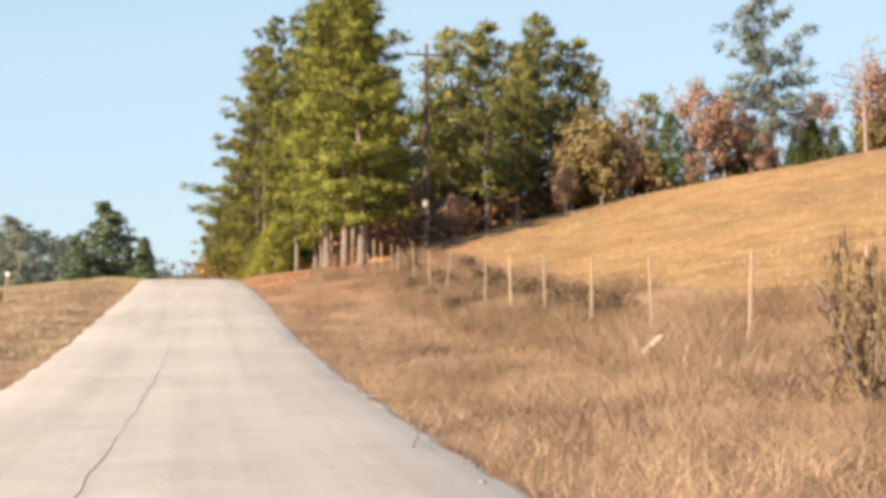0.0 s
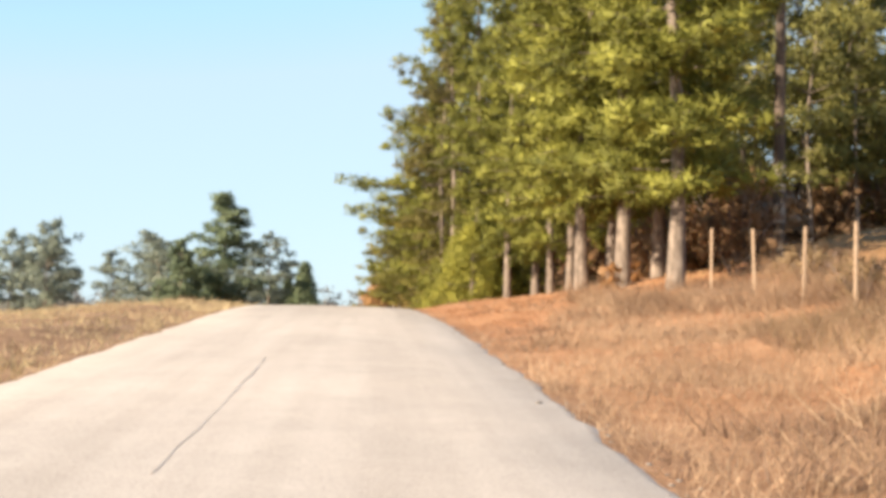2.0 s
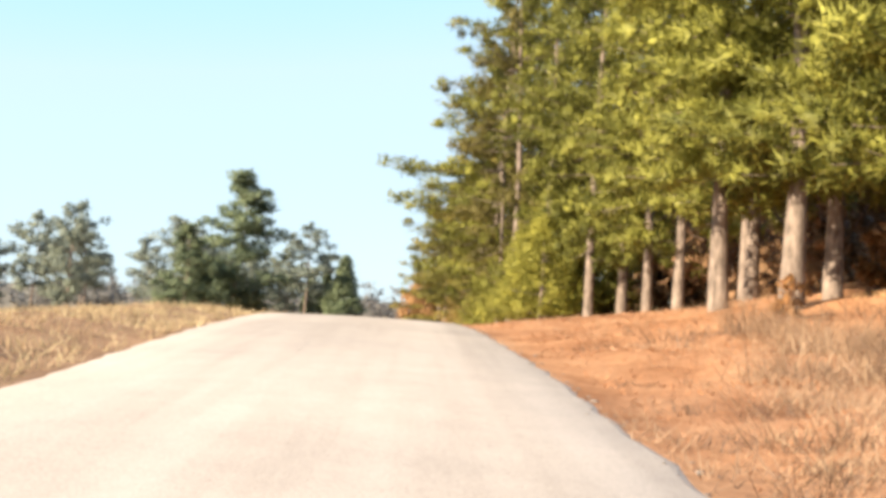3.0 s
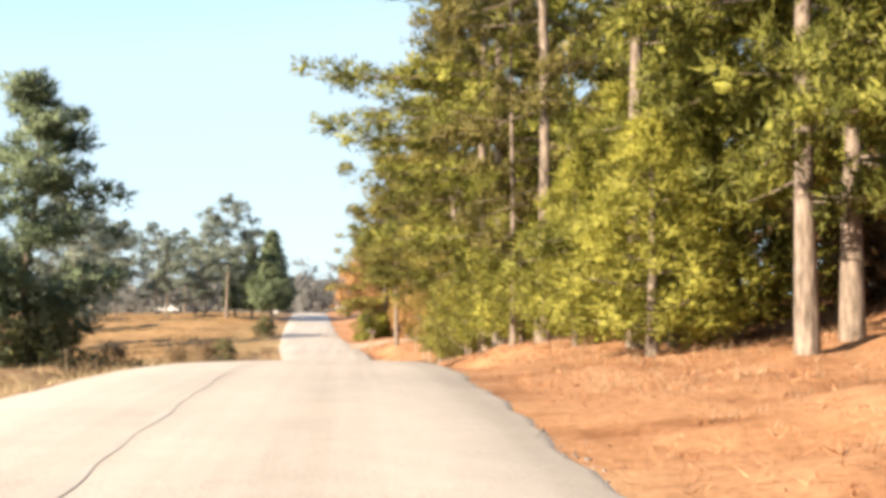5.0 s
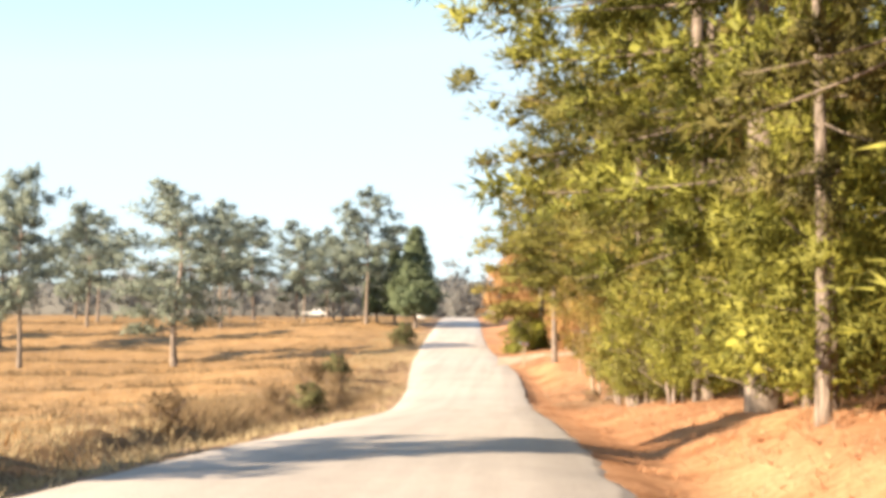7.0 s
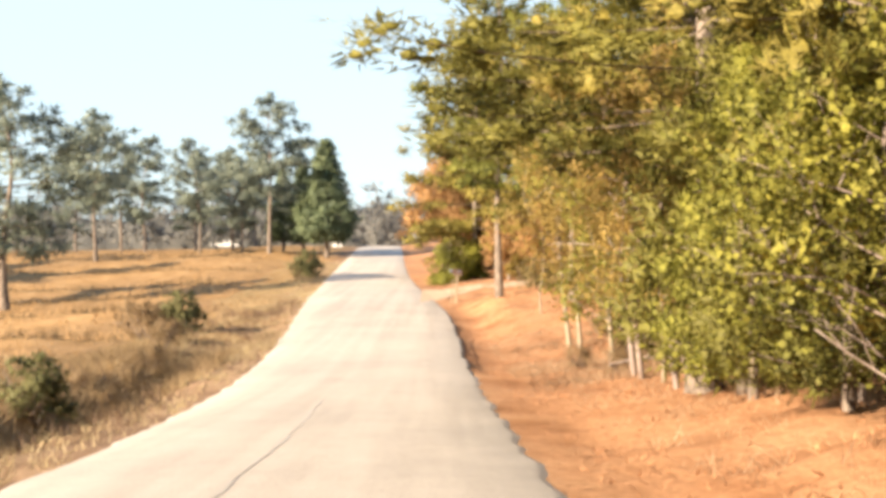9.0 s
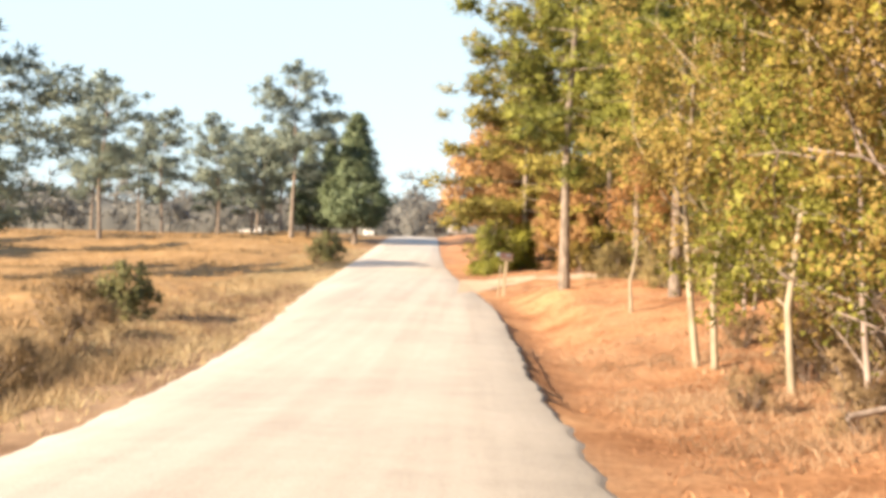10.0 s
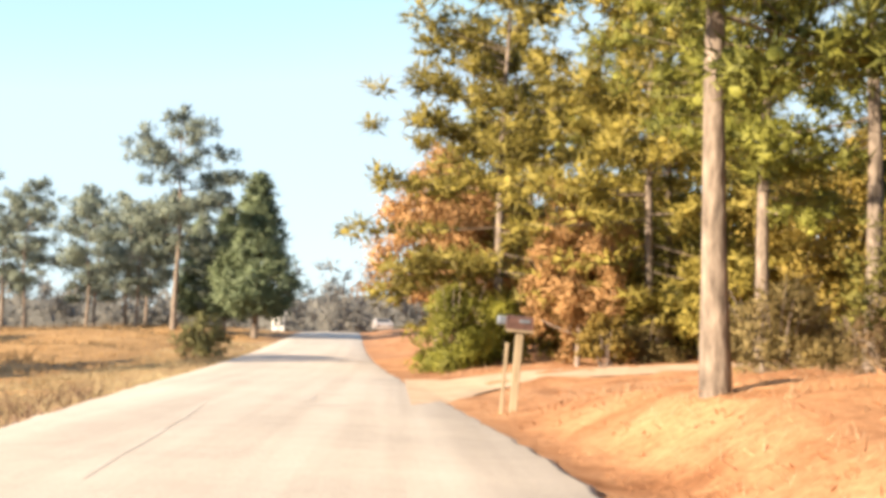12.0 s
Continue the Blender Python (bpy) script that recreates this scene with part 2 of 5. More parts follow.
# ---- the lie of the land ----
def curve(points):
    """A smooth line through (place, value) pairs, level past its ends' slopes."""
    xs, ys = np.array([p[0] for p in points], float), np.array([p[1] for p in points], float)
    slopes = np.gradient(ys, xs)

    def at(x):
        x = np.clip(np.asarray(x, float), xs[0], xs[-1])
        i = np.clip(np.searchsorted(xs, x) - 1, 0, len(xs) - 2)
        h = xs[i + 1] - xs[i]
        t = (x - xs[i]) / h
        return ((1 + 2 * t) * (1 - t) ** 2 * ys[i] + t * (1 - t) ** 2 * h * slopes[i]
                + t * t * (3 - 2 * t) * ys[i + 1] + t * t * (t - 1) * h * slopes[i + 1])
    return at


road_profile = curve([(-400, 0.6), (-60, 0.6), (-20, 0.15), (0, 0.01), (12, 0.01), (18, 0.13), (24, 0.35), (30, 0.67), (36, 1.04), (42, 1.45),
                (48, 1.85), (54, 2.21), (60, 2.5), (66, 2.69), (72, 2.77), (78, 2.75), (84, 2.6), (90, 2.36), (96, 2.03),
                (102, 1.66), (108, 1.27), (114, 0.92), (120, 0.68), (128, 0.6), (140, 0.7), (155, 0.86), (181, 1.25), (210, 2.1),
                (235, 2.85), (260, 3.0), (320, 2.6), (600, 2.0), (4000, 2.0)])
road_z = lambda y: road_profile(y) - 0.065
right_edge = curve([(-400, 2.0), (10, 2.0), (24, 2.1), (44, 2.12), (60, 1.75), (66, 1.57), (72, 1.63), (79, 1.72), (90, 1.72), (102, 1.75), (114, 1.7), (124, 1.62), (132, 1.6), (138, 1.5),
                    (144, 1.2), (150, 0.8), (160, 0.1), (181, -0.95), (210, -2.0), (235, -2.8), (260, -3.8), (400, -11.6), (4000, -58.0)])
left_edge = curve([(-400, -2.5), (20, -2.5), (30, -2.6), (50, -2.55), (60, -2.7), (72, -3.1), (80, -3.0), (88, -2.45), (108, -2.4), (120, -2.95), (128, -3.35), (134, -3.7), (140, -4.15),
                   (146, -4.55), (154, -5.0), (163, -5.4), (181, -6.2), (210, -7.1), (235, -7.8), (260, -8.6), (400, -16.4), (4000, -63.0)])
road_x = lambda y: (right_edge(y) + left_edge(y)) / 2
road_w = lambda y: (right_edge(y) - left_edge(y)) / 2


def banks(keys):
    """Cross profiles at several places along the road, blended between: (along, [(out, up), ...])."""
    ys = np.array([k[0] for k in keys], float)
    lines = [(np.array([p[0] for p in k[1]], float), np.array([p[1] for p in k[1]], float)) for k in keys]

    def at(u, y):
        u, y = np.broadcast_arrays(np.asarray(u, float), np.asarray(y, float))
        heights = np.stack([np.interp(u, a, b) for a, b in lines])
        i = np.clip(np.searchsorted(ys, y) - 1, 0, len(ys) - 2)
        t = np.clip((y - ys[i]) / (ys[i + 1] - ys[i]), 0, 1)
        t = t * t * (3 - 2 * t)
        low, high = np.take_along_axis(heights, i[None], 0)[0], np.take_along_axis(heights, i[None] + 1, 0)[0]
        return low * (1 - t) + high * t
    return at


right_bank = banks([
    (-50, [(0, 0), (0.5, -0.05), (2.5, 0.1), (5, 0.45), (8, 0.9), (20, 3.3), (60, 11), (200, 20), (2000, 20)]),
    (42, [(0, 0), (0.5, -0.04), (2.5, 0.15), (5, 0.55), (8, 1.0), (20, 3.4), (60, 11), (200, 20), (2000, 20)]),
    (60, [(0, 0), (0.5, 0.0), (2, 0.22), (4.6, 0.62), (7, 1.1), (12, 2.3), (25, 5.2), (50, 10), (200, 20), (2000, 20)]),
    (78, [(0, 0), (0.5, 0.0), (2, 0.12), (4.6, 0.32), (7, 0.7), (12, 1.8), (25, 5.0), (50, 9), (200, 18), (2000, 18)]),
    (86, [(0, 0), (0.3, -0.05), (0.75, -0.26), (1.1, -0.24), (2.1, 0.3), (4.8, 0.62), (12, 1.9), (27, 4.5), (200, 15), (2000, 15)]),
    (92, [(0, 0), (0.4, -0.06), (0.9, -0.1), (2.4, 0.42), (5, 0.8), (12, 2.0), (30, 4), (200, 12), (2000, 12)]),
    (112, [(0, 0), (0.4, -0.03), (0.9, -0.05), (1.9, 0.1), (3, 0.28), (6, 0.7), (15, 1.4), (40, 2.8), (200, 7), (2000, 7)]),
    (118.5, [(0, 0), (0.4, -0.04), (0.9, -0.09), (1.9, 0.0), (3, 0.1), (6, 0.5), (15, 1.25), (40, 2.6), (200, 6.5), (2000, 6.5)]),
    (124, [(0, 0), (0.3, -0.18), (0.9, -0.26), (2.0, -0.14), (3, -0.06), (6, 0.35), (15, 1.1), (40, 2.4), (200, 6), (2000, 6)]),
    (134, [(0, 0), (0.3, -0.16), (0.9, -0.2), (1.9, 0.32), (4, 0.72), (10, 1.0), (200, 4), (2000, 4)]),
    (141, [(0, 0), (0.4, -0.08), (0.9, -0.05), (1.9, 0.55), (4, 0.85), (10, 1.05), (200, 4), (2000, 4)]),
    (150, [(0, 0), (1, 0.05), (3, 0.3), (8, 0.6), (200, 4), (2000, 4)]),
    (400, [(0, 0), (1, 0.05), (3, 0.4), (8, 0.7), (200, 2), (2000, 2)])])
left_bank = banks([
    (-50, [(0, 0), (0.5, -0.04), (1.6, 0.02), (4, -0.3), (10, -0.9), (30, -2.2), (80, -4), (2000, -4)]),
    (62, [(0, 0), (0.5, -0.04), (1.6, 0.05), (4, -0.15), (10, -0.8), (30, -2.2), (80, -4), (2000, -4)]),
    (85, [(0, 0), (0.4, -0.06), (1.2, -0.28), (2.4, -0.05), (5, -0.4), (20, -1.7), (40, -2.4), (2000, -4)]),
    (98, [(0, 0), (0.4, -0.04), (1.0, -0.1), (1.6, -0.42), (2.0, -0.44), (2.8, 0.06), (5, -0.35), (20, -1.65), (40, -2.3), (2000, -4)]),
    (122, [(0, 0), (0.4, -0.04), (1.1, -0.12), (1.8, -0.52), (2.2, -0.52), (3.1, 0.06), (5, -0.35), (20, -1.65), (40, -2.2), (2000, -4)]),
    (136, [(0, 0), (0.4, -0.06), (1.2, -0.26), (2.4, -0.1), (5, -0.5), (20, -1.7), (40, -2.2), (2000, -4)]),
    (170, [(0, 0), (0.6, -0.2), (1.5, -0.2), (5, -0.6), (19, -1.6), (40, -1.8), (2000, -3)]),
    (212, [(0, 0), (1, -0.05), (5, 0.08), (11, 0.2), (18, -0.3), (30, -0.4), (2000, -1)]),
    (400, [(0, 0), (1, -0.05), (11, 0.2), (30, 0.4), (2000, 0)])])


def wobble(x, y, a, b, c):
    return np.sin(a * x + 1.3 * np.sin(b * y)) * np.sin(b * 1.3 * y + c + np.sin(a * 0.7 * x + c))


def land(x, y, rough=True):
    """Height of the ground at (x, y); works on arrays."""
    x, y = np.broadcast_arrays(np.asarray(x, float), np.asarray(y, float))
    off = x - road_x(y)
    w = road_w(y)
    right, left = off - w, -off - w
    z = road_z(y) + np.where(right > 0, right_bank(np.maximum(right, 0), y), np.where(left > 0, left_bank(np.maximum(left, 0), y),
                                                                                                          np.clip(0.5 * (np.maximum(right, left) + 0.45), -0.12, -0.003)))
    if rough:
        out = np.clip(np.maximum(right, left) / 1.5, 0, 1)
        z = z + out * (0.07 * wobble(x, y, 0.9, 1.1, 0.4) + 0.045 * wobble(x, y, 2.7, 2.3, 1.7) + 0.02 * wobble(x, y, 7.1, 6.3, 0.2))
        # low terraces across the left field
        field = np.clip((left - 4) / 4, 0, 1) * np.clip((y - 95) / 15, 0, 1) * np.clip((230 - y) / 20, 0, 1)
        phase = ((y + 0.45 * x + 2.5 * np.sin(x * 0.09)) / 13.0) % 1.0
        z = z + field * 0.55 * np.where(phase < 0.82, phase / 0.82, (1 - phase) / 0.18)
    return z


def height(x, y):
    return float(land(x, y))


def steps(parts):
    """Grid lines: (from, to, step) stretches joined."""
    out = []
    for a, b, s in parts:
        out.extend(np.arange(a, b, s))
    return np.array(out + [parts[-1][1]])


def weeds(x, y):
    """Dark strips along the left field's terraces and ditch, from 0 to 1: weeds, with shadow streaks put into the
    ground colour.
    """
    left = -(x - road_x(y)) - road_w(y)
    field = np.clip((left - 4) / 4, 0, 1) * np.clip((y - 88) / 10, 0, 1) * np.clip((232 - y) / 20, 0, 1)
    phase = ((y + 0.45 * x + 2.5 * np.sin(x * 0.09)) / 13.0) % 1.0
    line = np.clip(1.6 - np.abs(phase - 0.82) / 0.04, 0, 1) * np.clip(1.25 + 1.0 * wobble(x, y * 0.2, 0.13, 0.3, 1.0), 0, 1)
    ditch = np.clip(1.2 - np.abs(left - 1.3) / 0.7, 0, 1) * np.clip((y - 76) / 8, 0, 1) * np.clip((114 - y) / 8, 0, 1) * 0.7
    return np.maximum(field * line, ditch)


def build_ground():
    xs = steps([(-2200, -400, 300), (-400, -100, 30), (-100, -40, 4), (-40, -14, 1.3), (-14, -6, 0.5), (-6, 6, 0.24), (6, 16, 0.5), (16, 60, 2.0), (60, 120, 6),
                (120, 400, 40), (400, 2200, 300)])
    ys = steps([(-600, -100, 100), (-100, -10, 6), (-10, 4, 1.0), (4, 150, 0.55), (150, 260, 1.0), (260, 420, 8), (420, 1000, 60), (1000, 4000, 500)])
    gx, gy = np.meshgrid(xs, ys)
    gz = land(gx, gy)
    nx, ny = len(xs), len(ys)
    idx = np.arange(nx * ny).reshape(ny, nx)
    quads = np.stack([idx[:-1, :-1], idx[:-1, 1:], idx[1:, 1:], idx[1:, :-1]], -1).reshape(-1, 4)
    me = smooth(mesh_of("ground", np.stack([gx, gy, gz], -1), quads, GROUND))
    off = gx - road_x(gy)
    right, left = off - road_w(gy), -off - road_w(gy)
    blur = 0.6 * wobble(gx, gy, 0.8, 0.7, 0.3)
    ramp01 = lambda v: np.clip(v, 0, 1)
    straw = ramp01((gy - 33 + 6 * blur) / 11) * ramp01((right + 0.3) / 0.4) * ramp01((400 - gy) / 50)
    field = np.maximum(ramp01((right - 5.5 + blur) / 1.5) * ramp01((74 - gy + 2 * blur) / 3),
                       ramp01((left - 0.7 + blur) / 1.5) * ramp01((gy - 70) / 20))
    straw = straw * (1 - ramp01((right - 8) / 2) * ramp01((74 - gy) / 3))
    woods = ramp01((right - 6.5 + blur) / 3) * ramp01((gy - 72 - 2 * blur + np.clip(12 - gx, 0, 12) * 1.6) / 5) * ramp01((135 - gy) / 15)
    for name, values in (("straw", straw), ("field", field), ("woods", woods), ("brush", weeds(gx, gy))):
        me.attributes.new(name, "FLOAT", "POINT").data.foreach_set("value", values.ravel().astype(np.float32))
    tagged(new("ground", me), "dry tan grass, orange pine straw and red clay ground", "ground", kind="structure")


build_ground()


ROAD_ROWS = np.array([-1, -0.97, -0.6, -0.2, 0.2, 0.6, 0.97, 1])


def build_road():
    ys = np.arange(-60, 262, 0.25)
    rag_l = 0.035 * wobble(ys, ys * 0.7, 1.3, 0.6, 0.0) + 0.018 * np.sin(ys * 3.7 + np.sin(ys * 2.1)) + 0.012 * np.sin(ys * 9.3)
    rag_r = 0.04 * wobble(ys, ys * 0.7, 1.1, 0.5, 2.0) + 0.028 * np.sin(ys * 4.3 + np.sin(ys * 1.7)) + 0.012 * np.sin(ys * 9.7)
    rows = []
    cx, w, z = road_x(ys), road_w(ys), road_z(ys)
    for f in ROAD_ROWS:
        e = np.where(f < 0, rag_l, rag_r) * abs(f) ** 6
        x = cx + f * w + e
        top = z + 0.03 + 0.04 * (1 - f * f) + 0.002 * wobble(x, ys, 1.9, 0.6, 1.0) - (0.02 if abs(f) == 1 else 0)
        rows.append(np.stack([x, ys, top], -1))
    low_l, low_r = rows[0].copy(), rows[-1].copy()
    broken = np.clip((ys - 119) / 3, 0, 1) * np.clip((142 - ys) / 6, 0, 1)
    low_l[:, 0] -= 0.16
    low_l[:, 2] -= 0.07
    low_r[:, 0] += 0.16 - 0.13 * broken
    low_r[:, 2] -= 0.07 + 0.35 * broken
    grid = np.stack([low_l, *rows, low_r], 1)
    ny, nx = grid.shape[:2]
    idx = np.arange(nx * ny).reshape(ny, nx)
    quads = np.stack([idx[:-1, :-1], idx[:-1, 1:], idx[1:, 1:], idx[1:, :-1]], -1).reshape(-1, 4)
    road = tagged(new("road", smooth(mesh_of("road", grid, quads, ROAD))), "pale worn chip-seal country road with ragged edges", "road", kind="structure")
    return road


road = build_road()


def road_top(x, y):
    f = (x - road_x(y)) / road_w(y)
    crown = np.interp(f, ROAD_ROWS, 1 - ROAD_ROWS ** 2)
    return road_z(y) + 0.03 + 0.04 * crown


def seam_strip(name, line, width, label, gap=0.0):
    """A narrow tar line on the road through (x, y) points, broken where gap asks."""
    pts = curve([(y, x) for x, y in line])
    y0, y1 = line[0][1], line[-1][1]
    ys = np.arange(y0, y1, 0.2)
    x = pts(ys) + 0.006 * np.sin(ys * 1.9) + 0.006 * np.sin(ys * 5.1)
    w = width * (0.55 + 0.45 * np.sin(ys * 0.83) * np.sin(ys * 2.7 + 1))
    verts, faces = [], []
    for k in range(len(ys)):
        for s in (-1, 1):
            px = x[k] + s * max(w[k], 0.004)
            verts.append((px, ys[k], float(road_top(px, ys[k])) + 0.0035))
        if k and math.sin(ys[k] * 0.37) > gap:
            b = 2 * k
            faces.append((b - 2, b - 1, b + 1, b))
    ob = part(name, mesh_of(name, verts, faces, TAR), road, label)
    return ob


seam_strip("tar_seam", [(-0.74, 4), (-0.7, 9), (-0.64, 14), (-0.58, 20)], 0.042, "dark cracked seam along the road", -2)
seam_strip("tar_seam", [(-0.58, 20.3), (-0.54, 27), (-0.5, 34), (-0.52, 40), (-0.62, 45), (-0.8, 54)], 0.014, "faint broken seam along the road", 0.25)
seam_strip("tar_seam", [(-1.05, 60), (-1.22, 66), (-1.3, 71), (-1.48, 80)], 0.05, "wide grey seam along the road", -2)
seam_strip("tar_seam", [(-0.55, 96), (-0.6, 102), (-0.64, 109), (-0.8, 114)], 0.036, "faint dark seam along the road", -0.9)
seam_strip("tar_seam", [(-2.2, 137), (-2.4, 141), (-2.74, 146.5)], 0.03, "faint dark seam along the road", -2)


def tar_patch(x, y, sx, sy, seed):
    """A ragged thin patch of dark tar on the seal."""
    rng = np.random.default_rng(seed)
    n = 22
    verts = [(x, y, float(road_top(x, y)) + 0.004)]
    for k in range(n):
        t = 2 * math.pi * k / n
        r = rng.uniform(0.7, 1.1)
        px, py = x + math.cos(t) * sx * r, y + math.sin(t) * sy * r
        verts.append((px, py, float(road_top(px, py)) + 0.0035))
    part("tar_patch", mesh_of("tar_patch", verts, [(0, 1 + k, 1 + (k + 1) % n) for k in range(n)], TAR), road, "dark worn patch in the seal")


for k, (x, y, sx, sy) in enumerate(((-0.98, 146.5, 0.34, 0.3), (-1.35, 148.2, 0.12, 0.9), (-1.05, 149.6, 0.3, 0.22), (2.05, 14.6, 0.24, 0.12), (1.75, 15.1, 0.1, 0.07))):
    tar_patch(x, y, sx, sy, 300 + k)


def edge_rubble():
    """Crumbled grey chips of seal and loose gravel along the right edge of the road."""
    rng = np.random.default_rng(310)
    knob_v, knob_f = KNOB
    n = 420
    y = rng.uniform(1.5, 70, n)
    x = right_edge(y) + rng.normal(size=n) * 0.1 + 0.06
    r = rng.uniform(0.006, 0.017, n) * np.where(rng.random(n) < 0.12, 1.7, 1.0)
    z = np.where(x < right_edge(y), road_top(x, y), land(x, y)) + r * 0.2
    shape = knob_v[None] * rng.uniform(0.65, 1.2, size=(n, len(knob_v), 1)) * np.array([1.3, 1.0, 0.6])
    verts = np.stack([x, y, z], -1)[:, None, :] + shape * r[:, None, None]
    faces = (knob_f[None] + (np.arange(n) * len(knob_v))[:, None, None]).reshape(-1, 3)
    tagged(new("edge_gravel", mesh_of("edge_gravel", verts, faces, CHIP)), "grey broken chips of seal along the road's edge", "gravel", kind="stuff")


# ---- growing things ----
def tube(verts, faces, points, radii, sides=5):
    """Adds a tapered limb along points to verts and faces."""
    base = len(verts)
    for k, (p, r) in enumerate(zip(points, radii)):
        p = Vector(p)
        d = Vector(points[min(k + 1, len(points) - 1)]) - Vector(points[max(k - 1, 0)])
        d = d.normalized() if d.length > 1e-6 else Vector((0, 0, 1))
        a = d.orthogonal().normalized() if abs(d.z) < 0.9 else d.cross(Vector((0, 1, 0))).normalized()
        b = d.cross(a)
        for s in range(sides):
            t = 2 * math.pi * s / sides
            verts.append(p + (a * math.cos(t) + b * math.sin(t)) * r)
    for k in range(len(points) - 1):
        for s in range(sides):
            i, j = base + k * sides + s, base + k * sides + (s + 1) % sides
            faces.append((i, j, j + sides, i + sides))
    faces.append(tuple(base + (len(points) - 1) * sides + s for s in range(sides)))


def blades(rng, centres, outward, count, length, width, lift=0.3, spread=1.0, leaf=False, tight=0.22):
    """Tufts of narrow needles (or broad leaves) round each centre, splayed outward."""
    n = len(centres)
    d = rng.normal(size=(n, count, 3)) * spread + outward[:, None, :] * 0.8
    d[..., 2] += lift
    d /= np.linalg.norm(d, axis=-1, keepdims=True) + 1e-9
    face = outward[:, None, :] * 0.9 + rng.normal(size=d.shape) * 0.55 + np.array([0, 0, 0.5])
    side = np.cross(d, face)
    side /= np.linalg.norm(side, axis=-1, keepdims=True) + 1e-9
    ln = length * rng.uniform(0.6, 1.25, size=(n, count, 1))
    wd = width * rng.uniform(0.7, 1.3, size=(n, count, 1)) * 0.5
    c = centres[:, None, :] + rng.normal(size=d.shape) * length * tight
    if leaf:
        tri = np.stack([c, c + d * ln * 0.5 + side * wd, c + d * ln, c + d * ln * 0.5 - side * wd], axis=2)
        v = tri.reshape(-1, 3)
        return v, np.arange(len(v)).reshape(-1, 4)
    tri = np.stack([c - side * wd, c + side * wd, c + d * ln], axis=2)
    v = tri.reshape(-1, 3)
    return v, np.arange(len(v)).reshape(-1, 3)


def knob():
    """Corners and faces of a small faceted ball, the rough core of a puff of needles."""
    bm = bmesh.new()
    bmesh.ops.create_icosphere(bm, subdivisions=1, radius=1.0)
    bm.verts.ensure_lookup_table()
    corners = np.array([v.co[:] for v in bm.verts])
    sides = np.array([[v.index for v in f.verts] for f in bm.faces])
    bm.free()
    return corners, sides


KNOB = knob()
edge_rubble()


def crown_mesh(rng, centres, radii, ways, tufts, count, length, width, material, flat=(1.2, 1.2, 0.75), lift=0.3, heart=0.8, leaf=False, tight=0.1, split=3, shreds=0, fine=0.15, core=0.0):
    """Foliage: every puff is a cluster of ragged burrs of twigs and needles, with loose tufts of needles or leaves standing out all over it, shaded as one soft mass."""
    flat = np.array(flat)
    soft = lambda d: d / (np.linalg.norm(d, axis=-1, keepdims=True) + 1e-9)
    up = np.array([0, 0, 0.25])
    ways = soft(ways)
    verts, faces, lies, base = [], [], [], 0
    n = len(centres) * split
    if split:
        off = rng.normal(size=(n, 3))
        off[:, 2] += 0.2
        off = soft(off)
        mid = centres.repeat(split, 0) + off * flat * (radii.repeat(split) * rng.uniform(0.25, 0.78, size=n))[:, None]
        size = radii.repeat(split) * heart * rng.uniform(0.42, 0.68, size=n)
        lean = off * 0.7 + ways.repeat(split, 0) * 0.35 + up
    inner_size = core if shreds else 1.0
    if split and inner_size:
        # ragged burrs of twigs
        knob_v, knob_f = KNOB
        k = len(knob_v)
        turn = rng.uniform(0, 2 * math.pi, size=n)
        co, si = np.cos(turn)[:, None], np.sin(turn)[:, None]
        ball = np.stack([knob_v[None, :, 0] * co - knob_v[None, :, 1] * si, knob_v[None, :, 0] * si + knob_v[None, :, 1] * co,
                         np.broadcast_to(knob_v[None, :, 2], (n, k))], -1)
        reach = np.where(rng.random(size=(n, k, 1)) < 0.42, rng.uniform(0.95, 1.3, size=(n, k, 1)), rng.uniform(0.55, 0.85, size=(n, k, 1)))
        verts.append((mid[:, None, :] + ball * reach * inner_size * size[:, None, None] * np.array([1, 1, 0.85])).reshape(-1, 3))
        faces.append((knob_f[None] + (np.arange(n) * k)[:, None, None]).reshape(-1, 3))
        lies.append(soft(ball * 0.8 + lean[:, None, :] + rng.normal(size=ball.shape) * 0.15).reshape(-1, 3))
        base = n * k
    if split and shreds:
        # loose short sprays fill and surround every burr
        spot = soft(rng.normal(size=(n, shreds, 3)))
        root = mid[:, None, :] + spot * (size[:, None] * rng.uniform(0.15 + 0.7 * core, 1.05, size=(n, shreds)))[..., None] * np.array([1, 1, 0.8])
        way = soft(spot * 0.8 + lean[:, None, :] * 0.5 + rng.normal(size=spot.shape) * 0.55)
        wide = soft(np.cross(way, spot + rng.normal(size=spot.shape) * 0.6))
        ln = fine * rng.uniform(0.7, 1.3, size=(n, shreds, 1))
        v = np.stack([root - wide * ln * 0.12, root + way * ln, root + wide * ln * 0.12], 2).reshape(-1, 3, 3)
        lie = soft(spot * 0.8 + lean[:, None, :] + rng.normal(size=spot.shape) * 0.22).reshape(-1, 3)
        back = (np.cross(v[:, 1] - v[:, 0], v[:, 2] - v[:, 0]) * lie).sum(-1) < 0
        v[back] = v[back][:, ::-1]
        verts.append(v.reshape(-1, 3))
        lies.append(lie.repeat(3, 0))
        faces.append(np.arange(v.shape[0] * 3).reshape(-1, 3) + base)
        base += v.shape[0] * 3
    odds = radii ** 2 / (radii ** 2).sum()
    one = rng.choice(len(centres), size=tufts, p=odds)
    spot = rng.normal(size=(tufts, 3))
    spot[:, 2] += 0.25
    spot = soft(spot)
    c = centres[one] + spot * flat * (radii[one] * rng.uniform(0.6 * heart, 1.05, size=tufts))[:, None]
